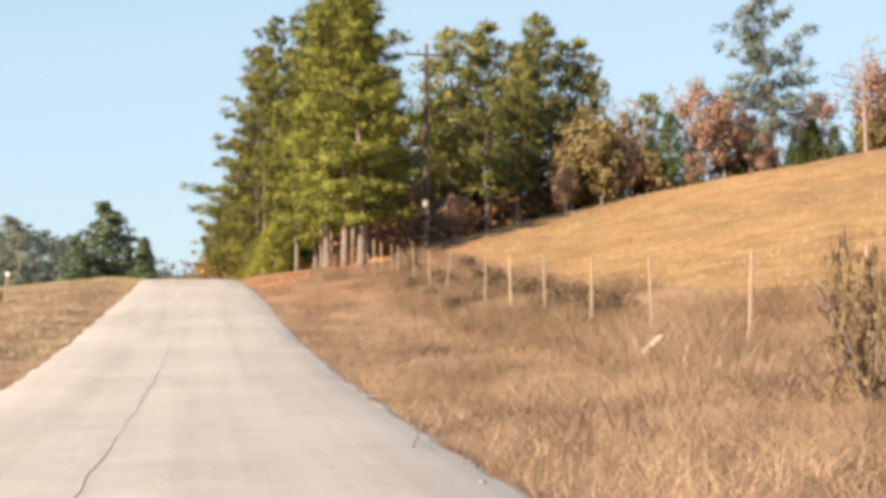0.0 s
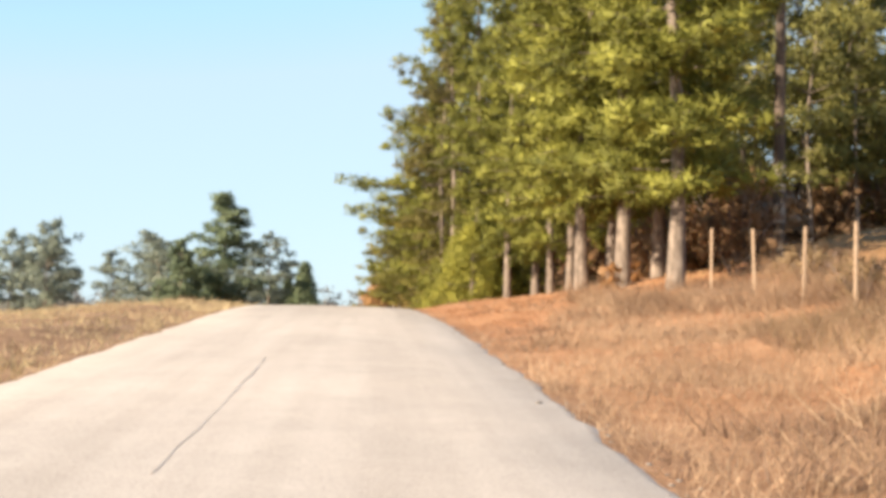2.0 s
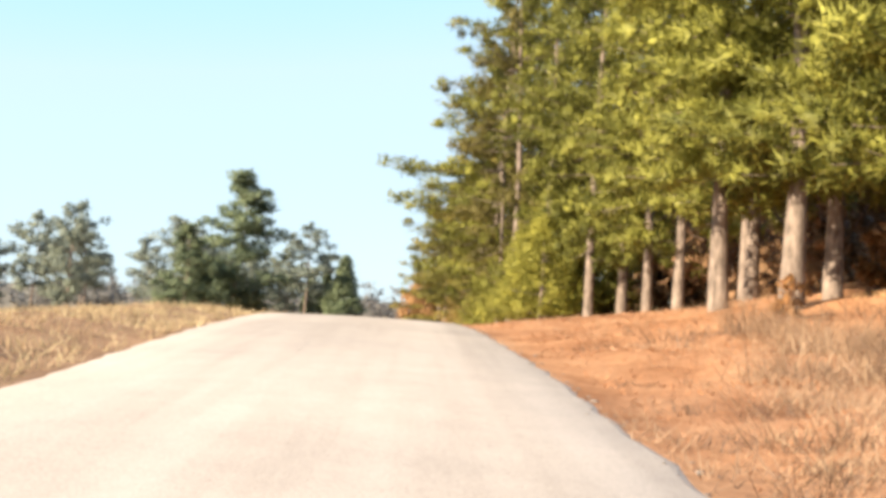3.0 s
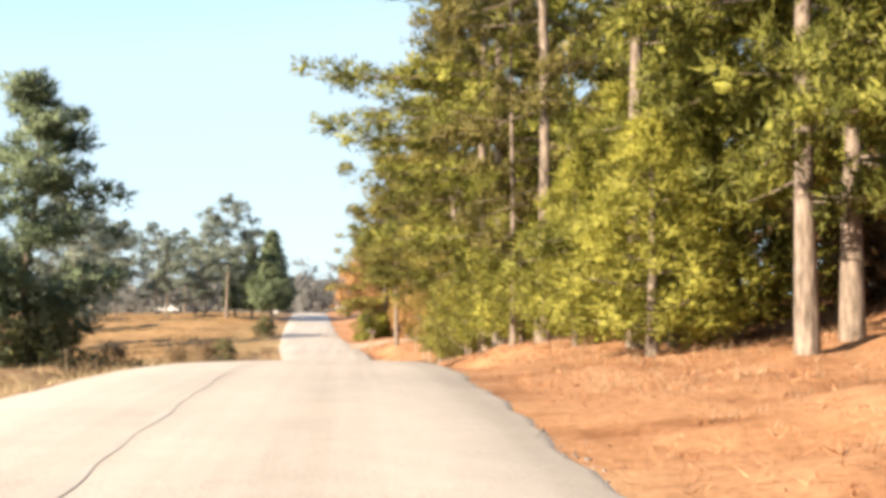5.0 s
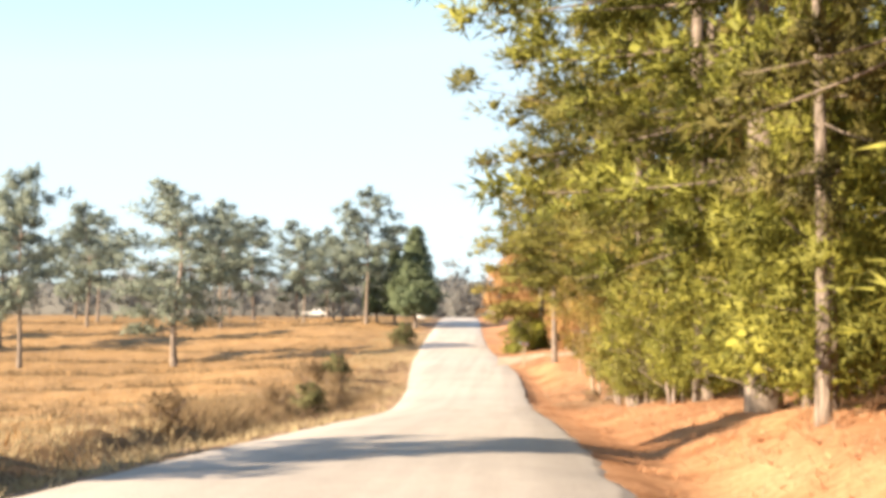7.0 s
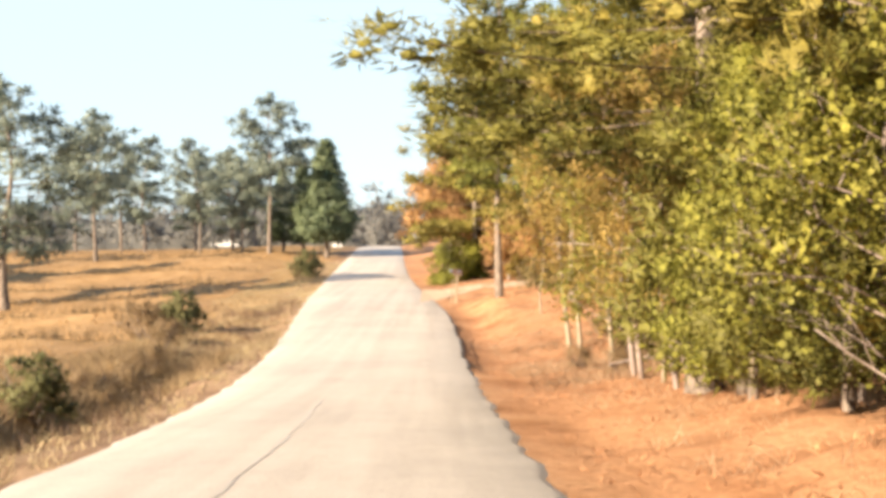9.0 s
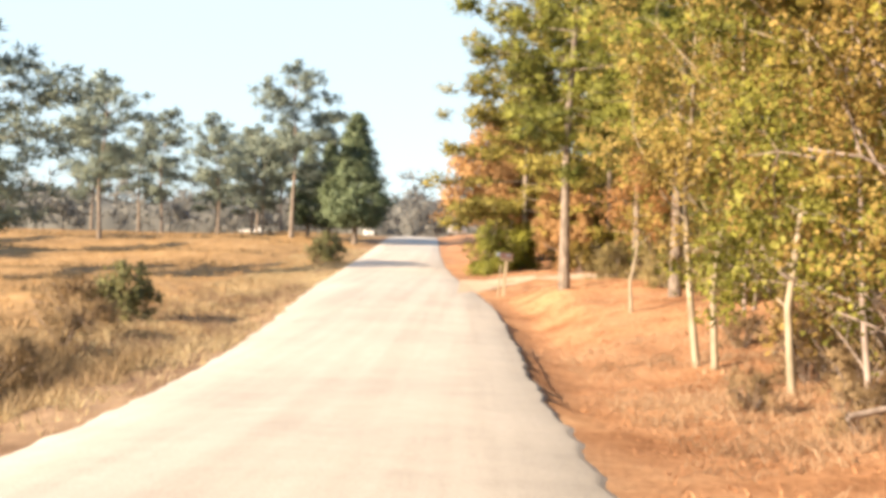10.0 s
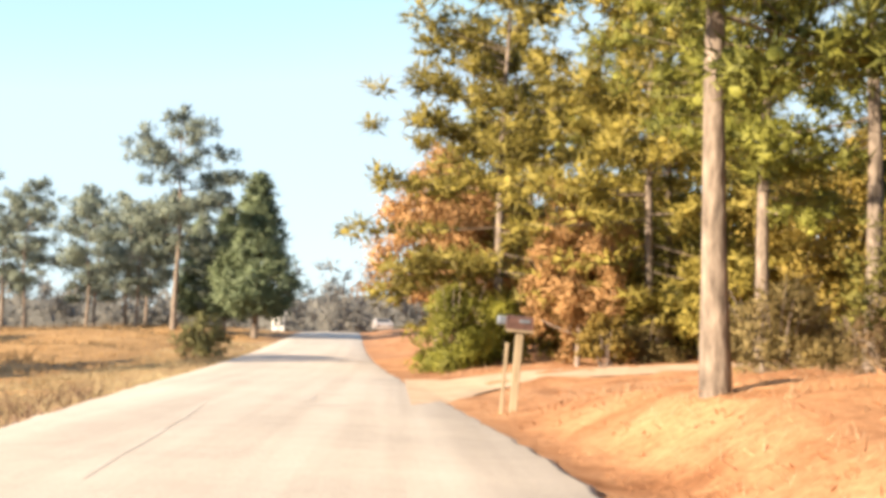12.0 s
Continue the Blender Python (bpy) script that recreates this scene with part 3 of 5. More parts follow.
    v, f = blades(rng, c, spot * 1.2 + ways[one] * 0.5, count, length, width, lift, leaf=leaf, tight=tight)
    corners = f.shape[1]
    lie = np.repeat(soft(spot + ways[one] * 0.4 + up), count * corners, 0)
    w = v.reshape(-1, corners, 3)
    face = np.cross(w[:, 1] - w[:, 0], w[:, 2] - w[:, 0])
    inwards = (face * lie[::corners]).sum(-1) < 0
    w[inwards] = w[inwards][:, ::-1]
    verts.append(w.reshape(-1, 3))
    lies.append(soft(lie + rng.normal(size=lie.shape) * 0.12))
    if leaf:
        faces = [q for block in faces for q in block.tolist()] + (f + base).tolist()
    else:
        faces = np.concatenate(faces + [f + base])
    me = mesh_of("crown", np.concatenate(verts), faces, material)
    me.polygons.foreach_set("use_smooth", np.ones(len(me.polygons), bool))
    me.normals_split_custom_set_from_vertices(np.concatenate(lies).tolist())
    return me


def pine_meshes(seed, tall, base, spread, tufts, count, length, width, needles, bark=None, thick=0.16, gaps=0.0, sway=0.3, puff=0.34, round_top=1.6, heart=0.9, flat=0.7, whorl=0.042, inner=0.3, split=4, shreds=0, fine=0.15, core=0.0, peak=0.3):
    """Trunk with limbs, and crown, of a pine: whorls of limbs that carry rounded pads of needles on their outer part."""
    rng = np.random.default_rng(seed)
    lean = [(0.0, 0.0, -0.4)]
    for k in range(1, 9):
        lean.append((sway * math.sin(k * 0.8 + seed) * k / 8, sway * math.cos(k * 0.6 + seed * 2) * k / 8, tall * k / 8))
    radii = [thick * 1.25] + [thick * (1 - 0.93 * (k / 8) ** 0.9) for k in range(1, 9)]
    tv, tf = [], []
    tube(tv, tf, lean, radii, 9)
    hs = [p[2] for p in lean]
    at = lambda h: (np.interp(h, hs, [p[0] for p in lean]), np.interp(h, hs, [p[1] for p in lean]))
    h, limbs = tall * base, []
    while h < tall * 0.985:
        f = max(0.0, (h / tall - base) / (1 - base))
        for k in range(rng.integers(3, 6)):
            prof = (0.62 + 0.38 * f / peak) if f < peak else 1.0 - 0.88 * ((f - peak) / (1 - peak)) ** round_top
            ln = spread * max(prof, 0.12) * rng.uniform(0.6, 1.02) * (0.4 if rng.random() < gaps else 1.0)
            limbs.append((h + rng.uniform(-0.2, 0.2), rng.uniform(0, 2 * math.pi), ln, radians(-14 + 60 * f ** 1.3 + rng.uniform(-10, 10)), f))
        h += tall * whorl * rng.uniform(0.75, 1.25)
    puffs, ways, sizes = [], [], []
    for h, az, ln, el, f in limbs:
        x, y = at(h)
        root = np.array([x, y, h])
        out = np.array([math.cos(az) * math.cos(el), math.sin(az) * math.cos(el), math.sin(el)])
        cross = np.array([-math.sin(az), math.cos(az), 0.0])
        pts = [root + out * ln * k / 3 + np.array([0, 0, 0.10 * ln * (k / 3) ** 2]) for k in range(4)]
        r = thick * 0.2 * (0.4 + ln / spread * 0.6)
        tube(tv, tf, pts, [r, r * 0.75, r * 0.5, r * 0.15], 3)
        pads = max(1, int(0.8 + ln * (1 - inner) * 1.0 / puff))
        for k in range(pads):
            s = inner + (1 - inner) * (k + rng.uniform(0.3, 1.0)) / pads
            puffs.append(root + out * ln * s + cross * rng.normal() * 0.17 * ln * s + np.array([0, 0, 0.10 * ln * s * s + rng.normal() * 0.1]))
            ways.append(out * 0.7 + np.array([0, 0, 0.35]))
            sizes.append(puff * rng.uniform(0.6, 1.15) * (0.72 + 0.28 * min(1.0, ln / spread)))
    crown = crown_mesh(rng, np.array(puffs), np.array(sizes), np.array(ways), tufts, count, length, width, needles, (1.2, 1.2, flat), heart=heart, split=split, shreds=shreds, fine=fine, core=core)
    return (smooth(mesh_of("trunk", tv, tf, bark or BARK)), crown)


def cone_meshes(seed, tall, radius, puffs, tufts, count, length, width, needles, low=0.04, lumps=0.25, power=0.8, heart=0.9, shreds=0, fine=0.12, core=0.0):
    """Trunk and dense crown of a cedar or young pine, leafy nearly to the ground."""
    rng = np.random.default_rng(seed)
    tv, tf = [], []
    tube(tv, tf, [(0, 0, -0.3), (0.02, 0, tall * 0.4), (0, 0.03, tall * 0.95)], [tall * 0.018 + 0.02, tall * 0.012, 0.01], 7)
    f = (np.arange(puffs) + rng.uniform(0, 1, puffs)) / puffs
    f = f ** 1.25
    az = np.arange(puffs) * 2.4 + rng.normal(size=puffs) * 0.3
    lump = 1 + lumps * (np.sin(3 * az + 9 * f + seed) + np.sin(5 * az - 14 * f + 2 * seed)) * 0.6
    r = radius * ((1 - f) ** power * 0.9 + 0.02) * lump * np.sqrt(rng.uniform(0.3, 1.0, size=puffs))
    r *= np.clip((f + 0.06) / 0.16, 0.45, 1)
    z = tall * (low + 0.06 + (0.92 - low) * f)
    c = np.stack([np.cos(az) * r, np.sin(az) * r, z], -1)
    o = np.stack([np.cos(az), np.sin(az), 0.35 + 0 * az], -1)
    radii = radius * rng.uniform(0.14, 0.26, size=puffs) * (1.15 - 0.45 * f)
    crown = crown_mesh(rng, c, radii, o, tufts, count, length, width, needles, (1.1, 1.1, 0.95), 0.5, heart, split=4, shreds=shreds, fine=fine, core=core)
    for k in range(14):
        h, a = tall * (0.06 + 0.055 * k), k * 2.4
        ln = radius * (1 - k / 15) * 0.9
        tube(tv, tf, [(0, 0, h), (math.cos(a) * ln * 0.6, math.sin(a) * ln * 0.6, h + 0.08 * tall * 0.3), (math.cos(a) * ln, math.sin(a) * ln, h + 0.06 * tall)],
             [0.012 * tall * 0.4, 0.008 * tall * 0.4, 0.003], 4)
    return (smooth(mesh_of("trunk", tv, tf, BARK)), crown)


def broadleaf_meshes(seed, tall, fork, spread, leaves, count, size, foliage, bark, thick=0.10, stems=1, up=0.9, clumps=210, fill=60, leaf=False):
    """Trunk, forking branches and (where foliage is given) leaf clusters at the twigs."""
    rng = np.random.default_rng(seed)
    tv, tf, tips, outs = [], [], [], []
    bv, bf = tv, tf

    def grow(p, d, ln, r, depth):
        pts, q, dd = [p], p, d
        for k in range(3):
            dd = dd + rng.normal(size=3) * 0.16
            dd[2] += 0.05
            dd /= np.linalg.norm(dd)
            q = q + dd * ln / 3
            pts.append(q)
            if depth <= 1:
                tips.append(q)
                outs.append(dd * 0.6 + np.array([q[0], q[1], 0]) / (spread + 0.1))
        tube(bv, bf, pts, [r, r * 0.85, r * 0.7, r * 0.5], 3 if depth < 2 else 5)
        if depth:
            for k in range(rng.integers(2, 4)):
                nd = dd * 0.75 + rng.normal(size=3) * 0.62
                nd[2] += 0.22 * up
                nd /= np.linalg.norm(nd)
                grow(pts[rng.integers(1, 4)], nd, ln * rng.uniform(0.55, 0.82), r * 0.52, depth - 1)

    for s in range(stems):
        a = s * 2.5 + seed
        ox, oy = (0.18 * math.cos(a), 0.18 * math.sin(a)) if stems > 1 else (0, 0)
        pts = [np.array([ox, oy, -0.3])]
        for k in range(1, 6):
            pts.append(np.array([ox * (1 + k * 0.5) + 0.12 * math.sin(k * 1.3 + seed + s), oy * (1 + k * 0.5) + 0.12 * math.cos(k + seed * 2 + s), tall * 0.8 * k / 5]))
        tube(tv, tf, pts, [thick * 1.3, thick, thick * 0.85, thick * 0.65, thick * 0.4, thick * 0.18], 8)
        for k in range(9):
            f = fork + (0.98 - fork) * k / 8
            h = tall * 0.8 * f
            i = min(int(f * 5), 4)
            p = pts[i] + (pts[i + 1] - pts[i]) * (f * 5 - i)
            az = rng.uniform(0, 2 * math.pi)
            el = rng.uniform(0.2, 0.9) * up
            d = np.array([math.cos(az) * math.cos(el), math.sin(az) * math.cos(el), math.sin(el)])
            grow(p, d, spread * rng.uniform(0.45, 0.8) * (1 - 0.35 * f), thick * 0.38, 2)
    meshes = [smooth(mesh_of("trunk", tv, tf, bark))]
    if foliage:
        tips, outs = np.array(tips), np.array(outs)
        order = rng.permutation(len(tips))[:clumps]
        c = tips[order] + rng.normal(size=(len(order), 3)) * spread * 0.05
        loose = rng.normal(size=(fill, 3))
        loose *= (rng.uniform(0.45, 1.0, size=fill) / np.linalg.norm(loose, axis=1))[:, None]
        c = np.concatenate([c, loose * np.array([spread * 0.85, spread * 0.85, tall * 0.36]) + np.array([0, 0, tall * 0.58])])
        outs = np.concatenate([outs[order], loose])
        radii = spread * rng.uniform(0.12, 0.24, size=len(c))
        meshes.append(crown_mesh(rng, c, radii, outs, leaves, count, size * 1.1, size, foliage, (1.15, 1.15, 0.9), 0.1, 0.4, leaf, 0.8, split=0 if leaf else 1))
    return meshes


def bush_meshes(seed, rx, ry, tall, tufts, count, length, width, foliage, puffs=26, heart=0.55, shreds=0, core=0.0):
    """Stems and a lumpy, gappy crown of a low shrub."""
    rng = np.random.default_rng(seed)
    az, cz = rng.uniform(0, 2 * math.pi, size=puffs), rng.uniform(0.05, 0.85, size=puffs) ** (1.5 if puffs > 40 else 1.0)
    r = np.sqrt(1 - (cz * 0.95) ** 2) * rng.uniform(0.25, 0.85, size=puffs)
    c = np.stack([np.cos(az) * r * rx, np.sin(az) * r * ry, cz * tall], -1)
    o = np.stack([np.cos(az) * r, np.sin(az) * r, cz], -1)
    crown = crown_mesh(rng, c, 0.34 * min(rx, tall) * rng.uniform(0.6, 1.15, size=puffs), o, tufts, count, length, width, foliage, (1.1, 1.1, 0.9), 0.4, heart, split=2, shreds=shreds, core=core)
    bv, bf = [], []
    for k in range(16):
        a = k * 2.4
        tube(bv, bf, [(0.1 * math.cos(a), 0.1 * math.sin(a), -0.1), (math.cos(a) * rx * 0.45, math.sin(a) * ry * 0.45, tall * 0.5),
                      (math.cos(a) * rx * 0.8, math.sin(a) * ry * 0.8, tall * (0.7 + 0.25 * math.sin(k)))], [0.018, 0.012, 0.004], 4)
    return (smooth(mesh_of("stem", bv, bf, GREY_BARK)), crown)


def plant(name, meshes, label, category, group, places, sink=0.0):
    """One plant with its parts at the first place, copies at the others. A place: x, y, scale, turn."""
    first = None
    for x, y, s, turn in places:
        wide, tall = s if isinstance(s, tuple) else (s, s)
        m = pose(x, y, height(x, y) - sink, 0, 0, turn) @ Matrix.Diagonal((wide, wide, tall, 1))
        if first is None:
            first = thing(name, label, category, group)
            for me in meshes:
                part(me.name.split(".")[0], me, first)
            first.matrix_basis = m
        else:
            ob = copy_thing(first, Matrix.Identity(4))
            ob.matrix_basis = m


pick = random.Random(7)
spin = lambda: pick.uniform(0, 360)

# roadside pines with tall bare trunks
ROW_A = [(7.37, 69.5, (0.8, 0.85), 140), (5.9, 75.3, (0.8, 0.9), 250)]
ROW_B = [(7.15, 72.5, (0.8, 0.9), 170), (5.2, 81.5, (0.9, 0.98), 20), (4.4, 94.0, (1.28, 1.05), 200)]
for seed, places in ((11, ROW_A), (12, ROW_B)):
    plant("pine_tree", pine_meshes(seed, 18.0, 0.13, 4.6, 1300, 9, 0.17, 0.02, NEEDLE, None, 0.18, 0.08, 0.3, 0.5, 1.05, 0.95, inner=0.2, shreds=30, fine=0.165, core=0.34), "tall roadside pine with yellow-green needles and bare trunk", "tree",
          "roadside pines", places)
plant("pine_tree", pine_meshes(16, 18.0, 0.23, 4.6, 1500, 9, 0.16, 0.018, OLIVE_YOUNG, None, 0.18, 0.08, 0.3, 0.54, 1.05, 0.95, shreds=38, fine=0.16, core=0.38, peak=0.08), "tall roadside pine with limbs over the road", "tree", "roadside pines",
      [(4.8, 101.5, (1.2, 1.0), 300), (4.6, 112.0, (1.3, 0.8), 156), (5.4, 117.0, (1.1, 0.95), 130)])
plant("pine_tree", pine_meshes(17, 18.0, 0.2, 4.3, 700, 9, 0.17, 0.02, NEEDLE_SHADED, None, 0.17, 0.35, 0.3, 0.46, 1.05, 0.95, whorl=0.05, inner=0.42, shreds=26, fine=0.165, core=0.3), "roadside pine with thin brownish needles, shade put into their colour, and dead lower limbs", "tree",
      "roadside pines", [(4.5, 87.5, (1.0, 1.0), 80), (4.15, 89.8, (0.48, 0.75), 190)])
plant("pine_tree", pine_meshes(15, 18.0, 0.13, 4.6, 1500, 9, 0.15, 0.018, GOLD_PINE, None, 0.18, 0.08, 0.3, 0.52, 1.05, 0.95, shreds=32, fine=0.16, core=0.48), "tall roadside pine with golden-green needles", "tree",
      "roadside pines", [(5.8, 106.5, 1.0, 120), (6.1, 117.4, (0.95, 0.9), 10)])
plant("pine_tree", pine_meshes(13, 18.0, 0.15, 4.3, 1000, 6, 0.22, 0.03, NEEDLE, None, 0.17, 0.08, 0.3, 0.58, 1.1, 0.95, shreds=9, fine=0.29, core=0.48), "tall pine with a bare trunk in the second row", "tree", "roadside pines",
      [(7.6, 63.5, 0.85, 0), (8.3, 66.5, 0.85, 90), (7.2, 77.0, 0.95, 45), (7.8, 90.0, 1.0, 310), (8.4, 98.0, 1.0, 160), (8.6, 106, 0.95, 20), (9.0, 116, 0.9, 200)])
plant("pine_tree", pine_meshes(14, 15.5, 0.15, 2.8, 2600, 8, 0.22, 0.024, NEEDLE, None, 0.17, 0.1, 0.3, 0.48, 1.6, 0.95, inner=0.14, shreds=22, fine=0.2, core=0.46), "narrow roadside pine with a bare lower trunk", "tree", "roadside pines",
      [(7.08, 53.9, (1.1, 0.92), 20), (6.84, 58.3, (1.15, 0.95), 60), (6.3, 61.0, (1.05, 0.95), 200), (8.2, 60.2, (1.0, 0.9), 120)])

# pines of the wood behind them and along the field's upper edge
wood = []
for k in range(19):
    y = pick.uniform(62, 132)
    wood.append((pick.uniform(10, 22), y, pick.uniform(0.85, 1.15), spin()))
wood = [p for p in wood if p[1] > 88 or (p[1] > 77 and not 0.14 < p[0] / p[1] < 0.215)]
EDGE = [(18.0, 75.5, 0.72, 30), (16.3, 79, 1.05, 200), (20.2, 76.2, 0.68, 80), (19.6, 81, 1.08, 140), (14.5, 80.0, 0.7, 33), (22.6, 80, 1.05, 210), (21.0, 79.0, 0.9, 10), (24.5, 83, 1.05, 99),
        (19, 85, 1.15, 55), (26.5, 82, 0.93, 125), (36, 94, 0.9, 70), (25, 90, 1.1, 200), (30, 92, 1.0, 10)]
half = len(wood) // 2
for seed, places in ((21, EDGE[::2] + wood[:half]), (22, EDGE[1::2] + wood[half:])):
    plant("pine_tree", pine_meshes(seed, 13.5, 0.30, 2.9, 470, 6, 0.36, 0.09, WOOD_PINE, None, 0.15, 0.12, 0.3, 0.62, 1.6, 0.95, split=3, inner=0.4, shreds=11, fine=0.36),
          "slender pine with a green crown in the wood", "tree", "pines of the wood", places)

# bright young pines and shrubs under the roadside row
plant("young_pine", cone_meshes(31, 5.2, 2.0, 190, 420, 8, 0.15, 0.02, YOUNG, heart=1.0, shreds=21, fine=0.13, core=0.27), "bushy bright green young pine", "young tree", "young pines under the row",
      [(4.8, 78.8, (1.05, 0.72), 0), (5.8, 81.2, (1.2, 0.85), 140), (6.7, 80.6, (1.05, 0.9), 260), (5.6, 84.5, (1.25, 1.0), 50), (4.5, 90.8, 0.9, 120), (5.2, 97.0, 0.95, 280), (4.4, 83.0, 0.7, 10), (4.9, 93.6, 0.75, 160), (4.4, 99.8, 0.6, 220), (4.5, 109.0, (0.62, 0.8), 40)])
plant("young_pine", cone_meshes(32, 4.4, 1.9, 180, 420, 8, 0.15, 0.02, OLIVE_YOUNG, 0.03, 0.35, 0.6, 1.0, 20, 0.13, core=0.27), "bushy olive-green young pine", "young tree", "young pines under the row",
      [(4.9, 107.0, 0.8, 75), (6.0, 103.8, 1.0, 70), (6.2, 114.5, 0.9, 140), (4.9, 111.0, (1.05, 1.1), 20), (9.6, 147.0, (0.75, 0.8), 30), (8.0, 160.8, (1.2, 1.05), 200), (10.4, 161.2, (1.1, 0.9), 100), (7.2, 142.6, (0.9, 0.75), 60), (8.6, 138.2, (1.0, 0.8), 10)])
plant("sapling", broadleaf_meshes(33, 5.2, 0.12, 1.8, 950, 8, 0.07, OLIVE_GREEN, GREY_BARK, 0.035, 2, leaf=True), "olive-green leafy sapling at the wood's edge", "sapling", "saplings at the wood's edge",
      [(4.6, 104.5, 0.9, 0), (5.4, 107.5, 1.0, 80), (5.6, 116.8, 1.1, 200), (5.3, 120.0, 1.0, 300), (4.9, 96.0, 0.8, 90), (6.6, 119.0, 1.2, 10), (6.2, 131.0, 1.0, 160), (7.5, 127.5, 1.25, 50), (7.0, 123.5, 1.2, 100),
       (9.0, 131.5, 1.4, 30), (8.5, 120.5, 1.5, 10)])
plant("yellow_tree", broadleaf_meshes(34, 8.0, 0.27, 2.4, 2700, 8, 0.052, YELLOW, PALE_BARK, 0.05, 2, leaf=True), "slender pale-trunked tree with golden autumn leaves", "tree", "golden trees by the road",
      [(4.5, 125.9, 1.0, 0), (4.5, 114.6, 0.6, 130), (6.4, 121.6, 1.15, 220), (8.2, 126.5, 1.2, 60)])
plant("thin_tree", broadleaf_meshes(35, 7.0, 0.2, 1.9, 1500, 9, 0.064, OLIVE_GREEN, PALE_BARK, 0.05, 1, leaf=True), "thin pale trunk with sparse olive leaves", "tree", "thin trees by the road",
      [(4.92, 122.5, 1.0, 0), (6.6, 134.5, 1.1, 250)])
plant("slim_tree", broadleaf_meshes(58, 6.5, 0.45, 1.7, 800, 7, 0.062, ORANGE, PALE_BARK, 0.05, 1, 0.9, 210, 30, True), "slim pale-trunked tree with dry orange leaves on the bank", "tree", "thin trees by the road",
      [(4.26, 133.4, (0.7, 0.62), 200)])
plant("golden_tree", broadleaf_meshes(65, 6.0, 0.15, 2.2, 2200, 8, 0.05, GOLD_BROWN, GREY_BARK, 0.05, 2, leaf=True), "golden-brown leafy tree at the wood's edge", "tree", "golden trees by the road",
      [(4.5, 116.4, 0.92, 0), (5.7, 113.6, 0.8, 110), (4.6, 113.0, 0.8, 40), (6.3, 124.0, 1.0, 200)])
plant("russet_tree", broadleaf_meshes(36, 8.0, 0.15, 2.9, 700, 6, 0.18, RUSSET, GREY_BARK, 0.11, 1, 0.9, 260, 110), "rust-red oak with autumn leaves at the field's edge", "tree", "autumn oaks",
      [(33.4, 77.5, (0.75, 0.98), 0), (35.3, 78, 0.85, 100), (36.7, 78.8, 0.7, 40), (50.2, 78.0, 1.0, 200), (43.0, 79.5, 0.8, 140), (48.5, 79.0, 1.0, 60), (51, 83, 1.0, 10), (55, 84, 1.0, 50),
       (23.0, 74.8, 0.4, 20), (12.0, 72.0, 0.5, 20), (15.5, 74.5, 0.4, 200), (27.6, 75.8, 0.45, 30), (32.2, 75.8, 0.35, 60), (38.4, 78, 0.5, 90)])
plant("bare_tree", broadleaf_meshes(37, 9.0, 0.3, 3.0, 0, 0, 0.2, None, GREY_BARK, 0.12, 1), "leafless grey tree with fine twigs", "tree", "leafless trees",
      [(28.2, 77.2, 0.95, 0), (29.6, 79.5, 1.0, 70), (27.0, 80, 1.1, 140), (45.4, 76.9, 1.2, 200), (47.8, 82, 1.3, 10), (44, 83, 1.2, 60), (38, 86, 1.1, 99), (31.5, 83, 1.1, 20), (53, 82, 1.3, 300)])
plant("cedar_tree", cone_meshes(38, 5.0, 1.6, 110, 500, 7, 0.2, 0.04, CEDAR, shreds=9, fine=0.22), "dark green conical cedar at the field's edge", "tree", "cedars",
      [(31.0, 76.8, 1.15, 0), (30.0, 77.8, 0.9, 50), (42, 78, 0.8, 120), (43.4, 77.4, 0.65, 30), (40.6, 77.6, 0.7, 210), (37.6, 79.5, 0.8, 77)])
plant("sapling", broadleaf_meshes(63, 5.4, 0.14, 2.0, 800, 7, 0.17, OLIVE_DULL, GREY_BARK, 0.06, 1), "olive and gold leafy tree at the field's upper edge", "tree", "saplings at the wood's edge",
      [(25.6, 75.5, 1.1, 0), (24.0, 76.5, 1.0, 80), (27.4, 78, 1.05, 160), (29.3, 76.4, 0.6, 40), (47.0, 78.2, 0.7, 120)])
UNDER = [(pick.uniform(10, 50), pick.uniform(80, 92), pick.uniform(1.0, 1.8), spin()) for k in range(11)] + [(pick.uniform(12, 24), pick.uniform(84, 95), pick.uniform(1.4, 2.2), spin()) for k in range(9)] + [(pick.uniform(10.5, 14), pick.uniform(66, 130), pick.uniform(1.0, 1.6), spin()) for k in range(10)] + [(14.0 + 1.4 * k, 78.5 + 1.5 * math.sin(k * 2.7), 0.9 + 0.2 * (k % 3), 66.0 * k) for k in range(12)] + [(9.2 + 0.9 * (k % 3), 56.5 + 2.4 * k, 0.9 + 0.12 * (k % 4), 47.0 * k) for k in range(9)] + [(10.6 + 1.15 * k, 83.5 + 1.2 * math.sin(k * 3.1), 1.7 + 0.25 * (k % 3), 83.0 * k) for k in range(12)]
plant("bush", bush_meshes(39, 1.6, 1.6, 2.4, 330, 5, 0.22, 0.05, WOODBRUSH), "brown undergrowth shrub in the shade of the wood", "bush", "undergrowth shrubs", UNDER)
RIDGE = [(38.0 + 1.9 * k, 80.5 + 1.3 * math.sin(k * 2.1), 1.1 + 0.35 * math.sin(k * 1.7), 70.0 * k) for k in range(11)] + [(22.5 + 1.5 * k, 80.5 + 1.2 * math.sin(k * 1.9), 0.85 + 0.25 * math.sin(k * 2.3), 40.0 * k) for k in range(11)]
plant("bush", bush_meshes(62, 1.5, 1.4, 2.6, 420, 6, 0.26, 0.07, OLIVE), "olive-brown thicket shrub along the field's upper edge", "bush", "undergrowth shrubs", RIDGE)

